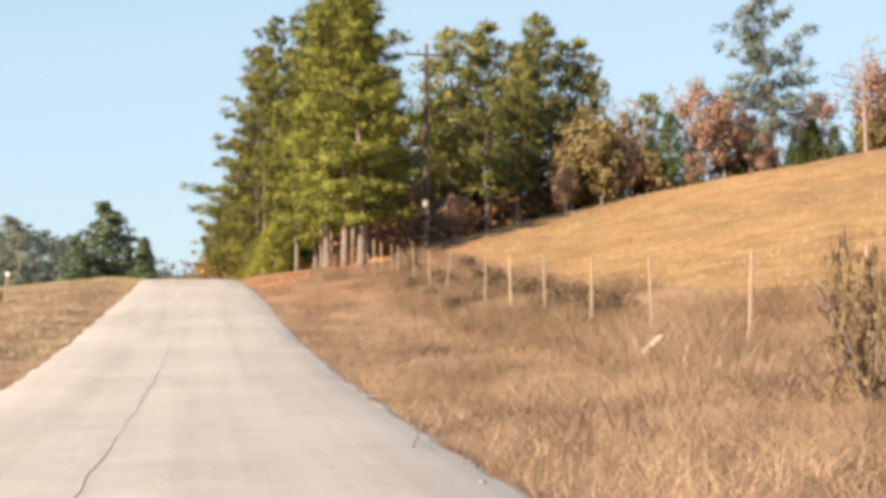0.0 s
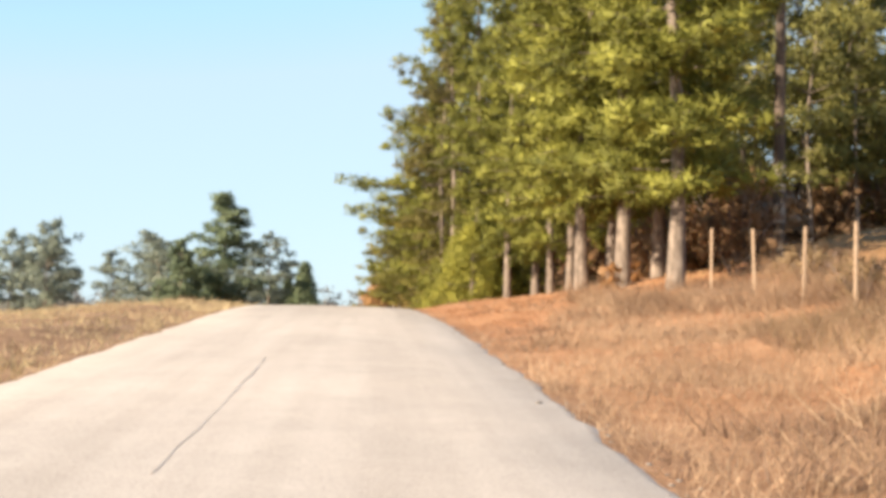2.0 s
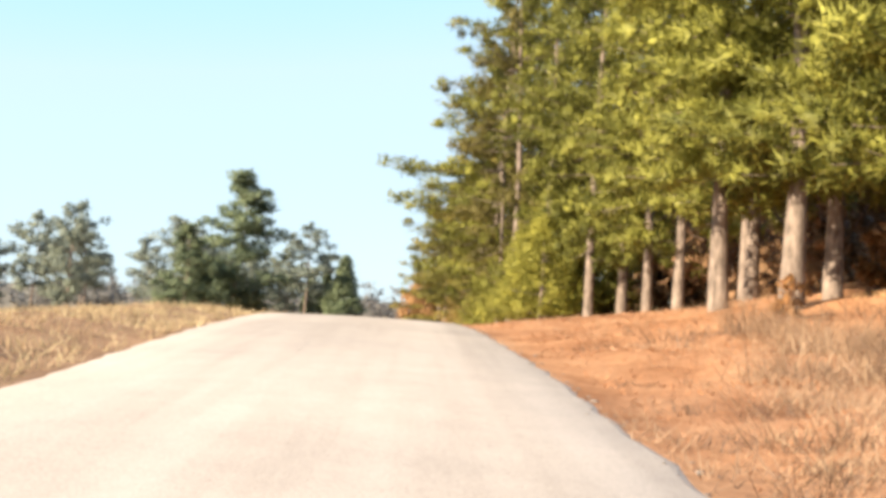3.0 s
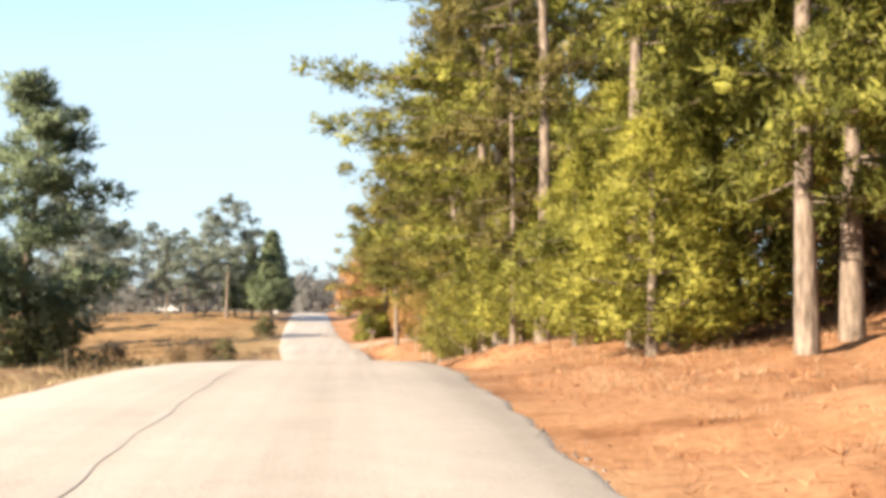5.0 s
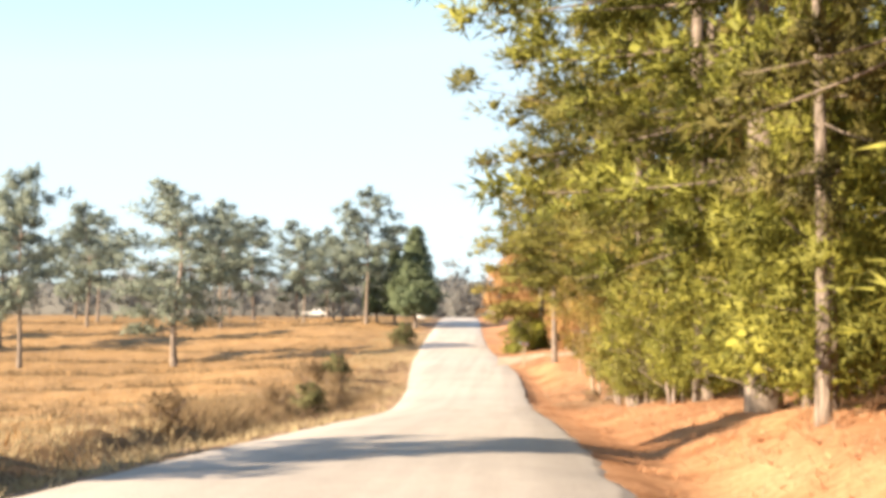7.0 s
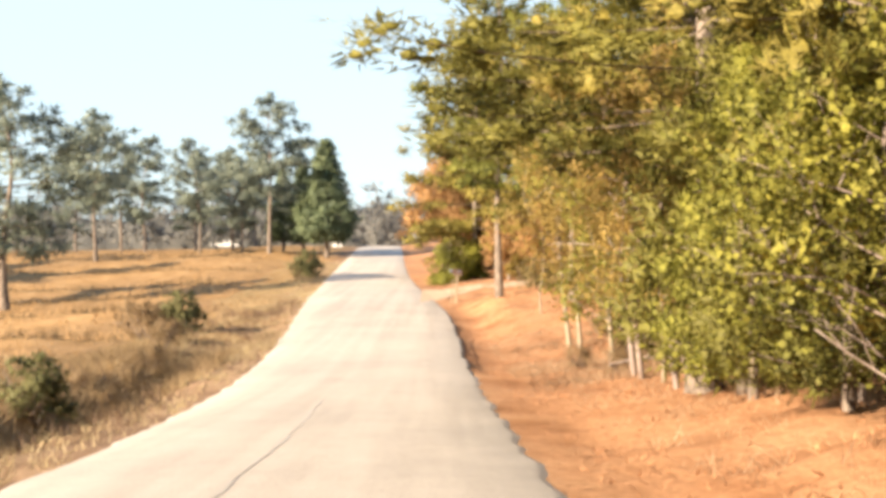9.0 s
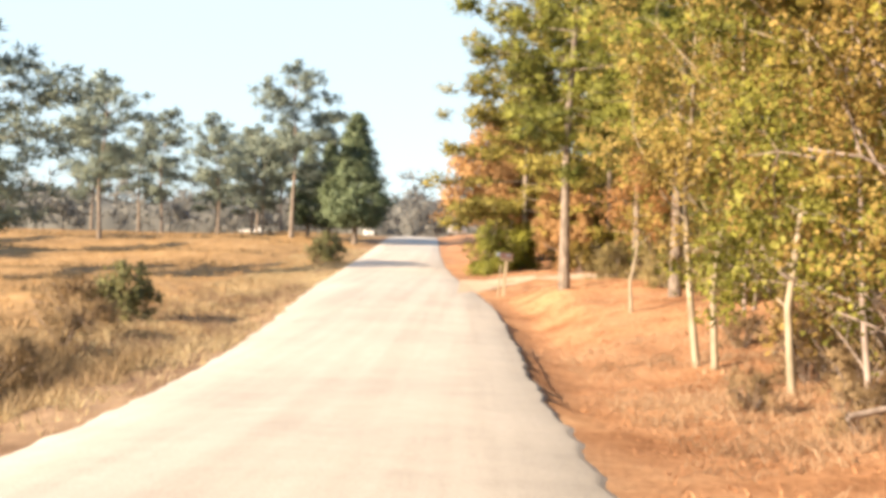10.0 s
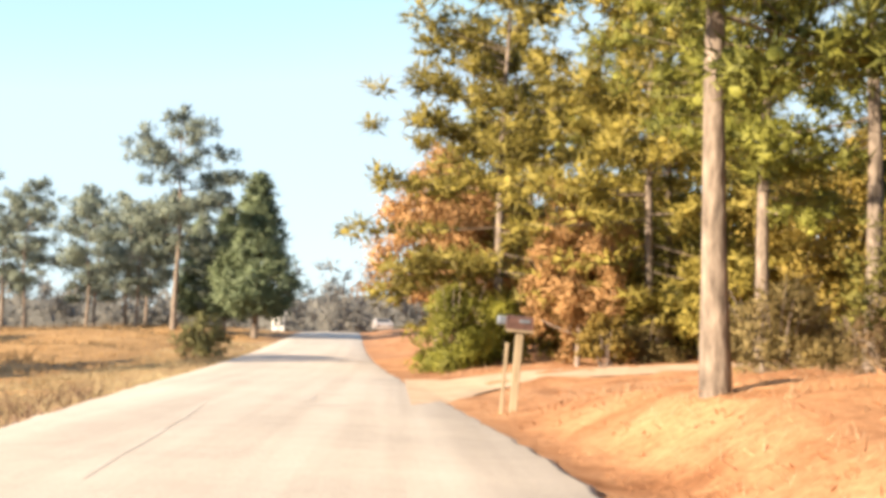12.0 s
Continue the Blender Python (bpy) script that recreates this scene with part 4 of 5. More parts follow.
# trees of the left field
plant("pine_tree", pine_meshes(41, 7.2, 0.06, 2.5, 2200, 7, 0.2, 0.03, EVERGREEN, None, 0.10, 0.1, 0.2, 0.42, 0.9, 0.95, shreds=24, core=0.45), "short full pine standing by the road", "tree", "roadside pines",
      [(-6.5, 86.3, (1.15, 0.87), 40), (-7.9, 83.0, (0.65, 0.52), 100)])
FIELD = [(-22.9, 163.0, (1.35, 0.98), 0), (-35.0, 165, (1.0, 1.08), 90), (-29.6, 205.4, 1.0, 200), (-28.7, 247, 1.02, 30), (-33.7, 241.5, 1.02, 120), (-14.6, 210.4, 1.1, 60), (-19.0, 216, 0.7, 0),
         (-45, 208, 1.0, 10), (-52, 232, 1.05, 60), (-60, 246, 1.0, 150), (-40, 255, 1.05, 220), (-45, 185, 1.05, 100), (-50, 179, 1.05, 20), (-56, 190, 1.0, 240),
         (-22.0, 252, 1.0, 140), (-12.0, 216, 0.75, 40), (-17.5, 212.5, 0.6, 240), (-24, 225, 0.8, 10), (-65, 215, 1.0, 40), (-48, 262, 1.1, 30), (-26, 258, 1.0, 300), (39.0, 78.5, (0.95, 0.97), 40)]
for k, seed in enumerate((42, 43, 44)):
    plant("pine_tree", pine_meshes(seed, 13.0, (0.24, 0.34, 0.40)[k], (4.6, 4.3, 4.3)[k], 900, 6, 0.3, 0.06, NEEDLE_HAZY, None, 0.19, 0.2, 0.5, 0.74, 2.4, 0.95, 0.6, 0.046, 0.35, shreds=11, fine=0.42),
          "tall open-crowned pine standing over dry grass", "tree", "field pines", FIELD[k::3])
plant("cedar_tree", cone_meshes(45, 10.6, 2.6, 260, 1900, 6, 0.32, 0.06, EVERGREEN, 0.1, 0.2, 0.85, 1.0, 16, 0.36), "dense pointed dark green evergreen beside the road", "tree", "cedars",
      [(-9.2, 210.5, (1.3, 1.05), 0), (-12.0, 216, 0.85, 100), (-14.5, 220, 0.8, 30)])
plant("bush", bush_meshes(46, 1.2, 1.2, 1.9, 700, 7, 0.17, 0.045, SCRUB), "olive-green cedar bush beside the road", "bush", "roadside bushes",
      [(-7.9, 179.5, 1.05, 0), (-5.8, 84.6, 0.7, 30), (-5.2, 113.8, 0.55, 80), (-7.4, 135.0, 0.78, 10), (-8.3, 88.0, 0.7, 60)])
plant("bush", bush_meshes(47, 1.3, 1.1, 1.2, 340, 6, 0.22, 0.026, DEADLEAF, heart=0.25), "brown brushy shrub in the dry verge", "bush", "brown shrubs",
      [(-8.4, 134.6, 1.0, 0), (-6.3, 127.5, 0.5, 60), (-6.8, 131.0, 0.6, 20), (-5.3, 120.0, 0.45, 100), (-5.0, 117.0, 0.42, 30), (-5.5, 110.0, 0.5, 200), (-5.7, 123.5, 0.5, 140), (-8.4, 180, 0.9, 20), (-5.0, 88, 0.35, 30), (-4.9, 97, 0.45, 230), (-5.6, 104, 0.3, 70), (3.9, 120.5, 0.35, 10), (4.4, 118.2, 0.4, 80), (5.4, 127.8, 0.5, 40), (6.1, 29.5, 0.35, 50), (8.0, 33.0, 0.4, 150),
       (9.2, 42.0, 0.5, 80), (5.72, 9.6, (0.5, 1.05), 10), (6.8, 127.0, 0.9, 40), (5.6, 124.2, 0.7, 90), (7.5, 137.0, 1.2, 200), (6.2, 143.2, 0.6, 20), (-7.0, 44.5, 0.4, 60), (-8.2, 33, 0.5, 30), (8.6, 50, 0.6, 240), (7.9, 46, 0.5, 10),
       (6.3, 33.5, 0.35, 90), (6.6, 38.0, 0.35, 190), (7.4, 26.0, 0.3, 10), (7.6, 22.5, (0.7, 0.45), 20), (7.9, 25.5, (0.8, 0.5), 80), (8.2, 29.5, (0.8, 0.45), 140), (7.7, 32.0, (0.6, 0.5), 200),
       (8.4, 35.0, (0.8, 0.5), 250), (7.5, 37.5, (0.6, 0.45), 310), (5.9, 119.4, (0.8, 0.7), 15), (6.6, 121.0, (0.9, 0.8), 75), (5.5, 121.6, 0.6, 135), (7.2, 123.2, 1.0, 195), (6.0, 125.6, 0.8, 255), (5.2, 117.6, 0.5, 300)])
plant("bush", bush_meshes(48, 0.6, 0.6, 1.3, 260, 6, 0.13, 0.09, ORANGE), "small shrub with bright orange leaves under the pines", "bush", "orange shrubs",
      [(6.3, 56.6, 0.5, 0), (7.6, 60.5, 0.45, 90), (9.4, 61.0, 0.9, 30), (10.5, 63.5, 0.9, 120)])

plant("bush", bush_meshes(66, 1.3, 1.2, 1.9, 900, 7, 0.13, 0.022, OLIVE_DULL, 44, 0.9, 22, 0.25), "brownish olive shrub along the foot of the wood", "bush", "undergrowth shrubs",
      [(5.2, 144.6, 0.75, 0), (6.3, 141.2, 0.9, 50), (5.7, 138.2, 0.55, 110), (6.9, 137.0, 0.9, 170), (7.4, 133.6, 0.9, 230), (6.4, 133.0, 0.5, 290), (8.2, 141.0, 1.0, 20), (8.8, 136.0, 1.1, 80),
       (7.6, 145.0, 0.9, 140), (9.4, 143.6, 1.1, 200), (10.8, 150.2, 0.9, 260), (8.6, 150.4, 0.6, 320), (6.6, 159.6, 0.8, 30), (9.2, 159.8, 0.8, 90), (11.6, 159.6, 0.9, 150), (13.4, 158.6, 0.9, 210)])

# beyond the driveway
plant("orange_tree", broadleaf_meshes(51, 8.0, 0.10, 2.7, 2300, 8, 0.14, DUSTY, GREY_BARK, 0.11, 1, 0.9, 300, 190), "orange-brown autumn oak beside the road", "tree", "autumn oaks",
      [(1.7, 176, (1.0, 1.05), 0), (3.0, 172.5, 0.85, 60), (4.9, 160.4, (0.6, 0.58), 100), (3.4, 190, 1.0, 30), (4.2, 180.5, 0.9, 200)])
plant("yellow_shrub", bush_meshes(52, 0.8, 0.8, 1.3, 420, 7, 0.14, 0.1, YELLOW), "low shrub with yellow leaves by the driveway", "bush", "", [(5.4, 158.9, 1.0, 0), (7.0, 162.0, 1.2, 40)])
plant("bush", bush_meshes(53, 1.15, 1.1, 2.6, 2000, 8, 0.14, 0.03, YOUNG, 64, 1.0, 24, 0.3), "large rounded green bush by the driveway", "bush", "roadside bushes", [(1.75, 162.4, 1.0, 0), (3.0, 164.6, (1.0, 0.9), 80)])
plant("pine_tree", pine_meshes(54, 13.5, 0.26, 3.6, 1800, 7, 0.18, 0.022, NEEDLE, None, 0.15, 0.1, 0.25, 0.5, 1.6, 0.95, shreds=24, fine=0.17, core=0.46), "pine with a straight bare trunk near the mailbox", "tree", "pines near the mailbox",
      [(3.35, 140.8, 1.0, 0), (7.5, 147.0, 1.05, 150), (6.5, 149.4, (0.95, 0.9), 20), (5.5, 135.2, (0.95, 0.8), 20)])
plant("pine_tree", pine_meshes(56, 13.5, 0.11, 4.9, 1200, 7, 0.22, 0.035, GOLD_PINE, None, 0.14, 0.1, 0.25, 0.55, 1.6, 0.95, shreds=10, fine=0.3, core=0.46), "broad golden-green pine behind the driveway", "tree", "pines near the mailbox",
      [(3.4, 167.0, (1.25, 1.05), 70), (6.7, 160.0, (1.0, 0.95), 210), (7.4, 160.8, (1.0, 0.9), 30), (4.6, 174, 1.0, 10), (6.5, 186, 1.0, 100)])
plant("pine_tree", pine_meshes(57, 13.5, 0.14, 4.2, 700, 6, 0.24, 0.04, NEEDLE, None, 0.14, 0.1, 0.25, 0.6, shreds=8, fine=0.32, core=0.46), "pine standing back from the driveway", "tree", "pines near the mailbox",
      [(11.5, 172, 1.0, 30), (5.0, 196, 1.0, 50), (16, 168, 0.9, 80), (9, 180, 1.0, 10), (8.6, 141.0, (0.85, 0.8), 200), (10.5, 134.0, (1.0, 0.9), 120), (9.2, 128.5, (0.9, 0.85), 300)])
plant("sapling", broadleaf_meshes(55, 5.5, 0.12, 2.1, 600, 7, 0.18, OLIVE, GREY_BARK, 0.06, 2), "olive and amber leafy sapling behind the driveway", "sapling", "saplings at the wood's edge",
      [(10.5, 166, 1.1, 0), (13, 168, 1.2, 90), (9, 171, 1.2, 200), (16, 164, 1.2, 30), (13.5, 162.5, 1.0, 120), (16, 149, 1.2, 200), (12.5, 144, 1.1, 300), (11, 137, 1.1, 40), (20, 158, 1.3, 80), (24, 160, 1.5, 10),
       (18, 166, 1.6, 60), (22, 150, 1.4, 30)])


plant("yellow_tree", broadleaf_meshes(59, 7.0, 0.1, 2.4, 1500, 7, 0.15, AMBER, PALE_BARK, 0.06, 2), "golden leafy tree behind the driveway", "tree", "golden trees by the road",
      [(10.4, 159.2, 0.8, 0), (12.9, 159.4, 0.95, 120), (9.0, 169, 0.9, 200)])
plant("bush", bush_meshes(60, 1.6, 1.5, 2.4, 700, 7, 0.2, 0.09, OLIVE), "olive-brown thicket shrub behind the driveway", "bush", "undergrowth shrubs",
      [(8.5, 163.5, 1.0, 0), (10.5, 164.0, 1.2, 50), (13.0, 165.0, 1.2, 140), (16.0, 166.0, 1.4, 210), (7.0, 166.5, 1.1, 10), (5.4, 168.5, 1.0, 80), (19.0, 163.0, 1.3, 30), (6.0, 178, 1.2, 160)])


# distant woods round the fields
def far_woods():
    rng = np.random.default_rng(61)
    cs, rs, bv, bf = [], [], [], []
    for k in range(330):
        if k % 3 < 2:
            x, y = rng.uniform(-200, 70), rng.uniform(295, 390)
        else:
            x, y = rng.uniform(-200, -75), rng.uniform(60, 300)
        z, tall = height(x, y), rng.uniform(6, 11.5)
        tube(bv, bf, [(x, y, z - 0.5), (x + rng.normal() * 0.3, y, z + tall * 0.4), (x + rng.normal() * 0.4, y, z + tall * 0.75)], [0.14, 0.1, 0.02], 4)
        m = 15
        p = rng.normal(size=(m, 3)) * np.array([1.7, 1.7, tall * 0.2]) + np.array([x, y, z + tall * 0.5])
        p[:, 2] = np.maximum(p[:, 2], z + 0.4)
        cs.append(p)
        rs.append(rng.uniform(0.7, 1.3, size=m) * tall * 0.16)
    c, r = np.concatenate(cs), np.concatenate(rs)
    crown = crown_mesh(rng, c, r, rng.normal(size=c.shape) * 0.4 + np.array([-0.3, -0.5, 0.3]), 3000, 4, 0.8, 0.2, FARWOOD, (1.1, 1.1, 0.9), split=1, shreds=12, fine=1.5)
    ob = thing("far_woods", "grey-brown distant woods round the fields, haze put into their colour", "woods", kind="stuff")
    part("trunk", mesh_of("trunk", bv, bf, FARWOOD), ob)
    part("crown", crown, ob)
    # the closed mass of the woods behind the first trees, two ridges deep
    rows, faces = [], []
    for back, tall, spread in ((0, 8.0, 2.6), (48, 6.0, 2.0)):
        line = [(-215 + back, 40 + 2.5 * k) for k in range(int((352 - back) / 2.5))] + [(-215 + back + 2.5 * k, 392 - back) for k in range(int((300 - back) / 2.5))]
        start = len(rows)
        for k, (x, y) in enumerate(line):
            x, y = x + 2 * math.sin(k * 0.3), y + 2 * math.sin(k * 0.23)
            z = height(x, y)
            top = tall + spread * (0.6 * math.sin(k * 0.21) + 0.4 * math.sin(k * 0.57 + 1)) + rng.uniform(-0.9, 0.9)
            rows += [(x, y, z - 1), (x + rng.uniform(-1, 1), y + rng.uniform(-1, 1), z + top * 0.6), (x + rng.uniform(-1, 1) - 1.5, y + rng.uniform(-1, 1) + 1.5, z + top), (x - 6, y + 6, z - 1)]
        faces += [(start + 4 * k + j, start + 4 * k + j + 1, start + 4 * k + j + 5, start + 4 * k + j + 4) for k in range(len(line) - 1) for j in range(3)]
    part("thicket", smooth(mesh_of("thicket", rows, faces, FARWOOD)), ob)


# the far haze is mixed into this pale, nearly even grey-brown
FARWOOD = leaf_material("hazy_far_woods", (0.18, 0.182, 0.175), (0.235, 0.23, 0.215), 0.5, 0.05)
far_woods()


# ---- fence, pole, posts ----
def t_post():
    bm = bmesh.new()
    box_bm(0.048, 0.012, 1.55, (0, 0, 0.525), 0.003, bm)
    box_bm(0.012, 0.045, 1.55, (0, 0.026, 0.525), 0.003, bm)
    for k in range(9):
        box_bm(0.018, 0.014, 0.02, (0, -0.011, 0.25 + 0.115 * k), 0.002, bm)
    return bm


post = thing("fence_post", "thin pale steel fence post in dry grass", "fence post", "field fence posts")
part_bm("post_stem", t_post(), POST_STEEL, post)
FENCE = [(6.95, 8.7), (6.9, 11.6), (6.95, 14.6), (6.8, 17.6), (6.95, 21.0), (6.95, 24.0), (6.95, 26.8), (7.0, 29.6), (7.0, 34.6), (7.05, 37.3), (7.1, 40.2), (7.2, 44.5), (7.3, 46.8), (7.3, 49.2), (7.4, 52.3)]
for k, (x, y) in enumerate(FENCE):
    ob = post if k == 0 else copy_thing(post, Matrix.Identity(4))
    ob.matrix_basis = pose(x, y, height(x, y), pick.uniform(-3, 3), pick.uniform(-3, 3) + (9 if y == 34.6 else 0), pick.uniform(-20, 20))


def utility_pole(x, y):
    ob = thing("utility_pole", "dark weathered wooden utility pole beside the pines", "utility pole")
    v, f = [], []
    tube(v, f, [(0, 0, -0.5), (0, 0, 3), (0, 0, 7), (0, 0, 10.1)], [0.15, 0.14, 0.12, 0.10], 12)
    pole = part("pole", smooth(mesh_of("pole", v, f, POLE_WOOD)), ob)
    for z, h in ((0.9, 0.5), (1.7, 0.22), (2.1, 0.3)):
        v, f = [], []
        tube(v, f, [(0, 0, z), (0, 0, z + h)], [0.152, 0.152], 12)
        part("tag_band", mesh_of("tag_band", v, f, POLE_BAND), pole, "pale band round the pole")
    part_bm("pin", box_bm(0.05, 0.05, 0.35, (0, 0, 10.25), 0.01), POLE_BAND, ob, "grey insulator pin")
    arm = part_bm("crossarm", box_bm(2.2, 0.09, 0.11, (0, -0.14, 9.55), 0.012), POLE_WOOD, ob)
    for sx in (-1.0, -0.45, 0.45, 1.0):
        v, f = [], []
        tube(v, f, [(sx, -0.14, 9.6), (sx, -0.14, 9.68), (sx, -0.14, 9.72), (sx, -0.14, 9.8)], [0.02, 0.045, 0.045, 0.03], 10)
        part("insulator", smooth(mesh_of("insulator", v, f, GREY_TIN)), arm, "small grey insulator")
    ob.matrix_basis = pose(x, y, height(x, y), 0, 0.5, 0)


utility_pole(10.8, 58.2)


def marker_post(x, y):
    ob = thing("marker_post", "weathered wooden marker post with a white top", "post")
    part_bm("post_stem", box_bm(0.10, 0.10, 1.1, (0, 0, 0.35), 0.012), TIMBER, ob)
    part_bm("white_cap", box_bm(0.13, 0.13, 0.16, (0, 0, 0.97), 0.02), WHITE, ob, "white painted cap")
    ob.matrix_basis = pose(x, y, height(x, y), 2, 3, 10)


marker_post(-6.42, 43.35)


def fallen_board(x, y):
    ob = thing("fallen_board", "short bleached board lying aslant in dry grass", "board")
    bm = box_bm(0.62, 0.11, 0.035, (0, 0, 0), 0.008)
    part_bm("plank", bm, PALE_BOARD, ob)
    ob.matrix_basis = pose(x, y, height(x, y) + 0.2, 0, -32, 25)


fallen_board(5.95, 15.6)


def fallen_branch(x, y, turn):
    ob = thing("fallen_branch", "pale fallen branch with bare twigs in the brush", "branch")
    rng = np.random.default_rng(int(x * 10))
    v, f = [], []
    limb = [(0.45 * k - 1.0, 0.06 * math.sin(k * 1.4), 0.14 + 0.05 * math.sin(k * 1.1)) for k in range(6)]
    tube(v, f, limb, [0.035, 0.03, 0.027, 0.022, 0.015, 0.006], 7)
    for k in range(1, 5):
        p, out = limb[k], rng.normal(size=3) * np.array([0.25, 0.35, 0.1]) + np.array([0.2, 0, 0.22])
        tube(v, f, [p, tuple(np.array(p) + out * 0.6), tuple(np.array(p) + out * 1.1 + np.array([0.05, 0.04, 0]))], [0.014, 0.01, 0.004], 4)
    part("limb", smooth(mesh_of("limb", v, f, GREY_BARK)), ob)
    ob.matrix_basis = pose(x, y, height(x, y), 0, -4, turn)


fallen_branch(5.1, 117.9, 12)
fallen_branch(5.6, 118.9, -24)


# ---- driveway and mailbox ----
def driveway():
    pts = [(0.3, 152.8, 6.0), (1.2, 153.7, 4.2), (2.4, 155.3, 2.5), (6, 156.3, 1.8), (10, 156, 1.7), (15, 153.5, 1.7), (22, 149, 1.7), (32, 142, 1.7)]
    fx, fy, fw = curve([(k, p[0]) for k, p in enumerate(pts)]), curve([(k, p[1]) for k, p in enumerate(pts)]), curve([(k, p[2]) for k, p in enumerate(pts)])
    s = np.linspace(0, len(pts) - 1, 90)
    across = np.linspace(-1, 1, 9)
    rows = []
    for a in across:
        x, y = fx(s), fy(s) + a * fw(s) + 0.12 * np.sin(s * 7 + a * 3) * (abs(a) == 1)
        z = np.maximum(land(x, y, False), np.where(np.abs(x - road_x(y)) < road_w(y), road_top(x, y) - 0.02, -9)) + 0.045 - 0.04 * (abs(a) == 1)
        rows.append(np.stack([x, y, z], -1))
    grid = np.stack(rows, 1)
    ny, nx = grid.shape[:2]
    idx = np.arange(nx * ny).reshape(ny, nx)
    quads = np.stack([idx[:-1, :-1], idx[1:, :-1], idx[1:, 1:], idx[:-1, 1:]], -1).reshape(-1, 4)
    tagged(new("driveway", smooth(mesh_of("driveway", grid, quads, APRON))), "sandy gravel driveway branching off the road", "driveway", kind="structure")


driveway()


def mailbox(x, y):
    ob = thing("mailbox", "brown tin mailbox on a pale timber post", "mailbox")
    part_bm("post_stem", box_bm(0.11, 0.11, 1.55, (0, 0, 0.42), 0.012), TIMBER, ob)
    part_bm("stake", box_bm(0.05, 0.05, 1.35, (-0.17, 0.05, 0.35), 0.008), TIMBER, ob, "thin weathered stake")
    part_bm("shelf", box_bm(0.4, 0.2, 0.03, (0, 0, 1.21), 0.005), TIMBER, ob)
    bm = bmesh.new()
    arc = [(-0.09, 0.0), (-0.09, 0.12)] + [(-0.09 * math.cos(math.pi * k / 8), 0.12 + 0.09 * math.sin(math.pi * k / 8)) for k in range(1, 8)] + [(0.09, 0.12), (0.09, 0.0)]
    near = [bm.verts.new((-0.2, u, v)) for u, v in arc]
    far = [bm.verts.new((0.19, u, v)) for u, v in arc]
    bm.faces.new(near), bm.faces.new(far[::-1])
    for k in range(len(arc)):
        j = (k + 1) % len(arc)
        bm.faces.new((near[k], far[k], far[j], near[j]))
    bmesh.ops.recalc_face_normals(bm, faces=bm.faces)
    bmesh.ops.translate(bm, verts=bm.verts, vec=(0, 0, 1.23))
    box = part_bm("box", bm, MAILBOX, ob)
    part_bm("door", box_bm(0.012, 0.19, 0.2, (-0.21, 0, 1.33), 0.004), MAILBOX, box)
    part_bm("flag", box_bm(0.16, 0.008, 0.05, (0.05, -0.098, 1.36), 0.002), GREY_TIN, box, "small grey flag")
    part_bm("paper_tube", box_bm(0.2, 0.14, 0.14, (-0.24, 0.18, 1.36), 0.03), GREY_TIN, ob, "grey-blue newspaper tube")
    ob.matrix_basis = pose(x, y, height(x, y), 0, 4, 0)


mailbox(1.8, 146.4)


# ---- far houses ----
def house(x, y, turn, sx, sy, sz, label):
    ob = thing("house", label, "house", "far buildings")
    wall = part_bm("wall", box_bm(sx, sy, sz, (0, 0, sz / 2), 0.02), WHITE, ob)
    bm = bmesh.new()
    p = [(-sx / 2 - 0.3, -sy / 2 - 0.3, sz), (sx / 2 + 0.3, -sy / 2 - 0.3, sz), (sx / 2 + 0.3, sy / 2 + 0.3, sz), (-sx / 2 - 0.3, sy / 2 + 0.3, sz),
         (-sx / 2 - 0.3, 0, sz + sy * 0.28), (sx / 2 + 0.3, 0, sz + sy * 0.28)]
    v = [bm.verts.new(q) for q in p]
    for f in ((0, 1, 5, 4), (2, 3, 4, 5), (0, 4, 3), (1, 2, 5), (3, 2, 1, 0)):
        bm.faces.new([v[i] for i in f])
    part_bm("roof", bm, ROOF, ob)
    for k in (-1, 1):
        w = part_bm("window", box_bm(min(0.9, sx * 0.2), 0.06, sz * 0.3, (k * sx * 0.28, -sy / 2 - 0.01, sz * 0.55), 0.01), GLASS_DARK, ob)
    part_bm("door", box_bm(min(0.9, sx * 0.3), 0.06, sz * 0.66, (0, -sy / 2 - 0.01, sz * 0.33), 0.01), ROOF, ob)
    ob.matrix_basis = pose(x, y, height(x, y) - 0.1, 0, 0, turn)


house(-11.3, 250, 10, 1.1, 1.1, 1.9, "small white shed among the trees beside the road")


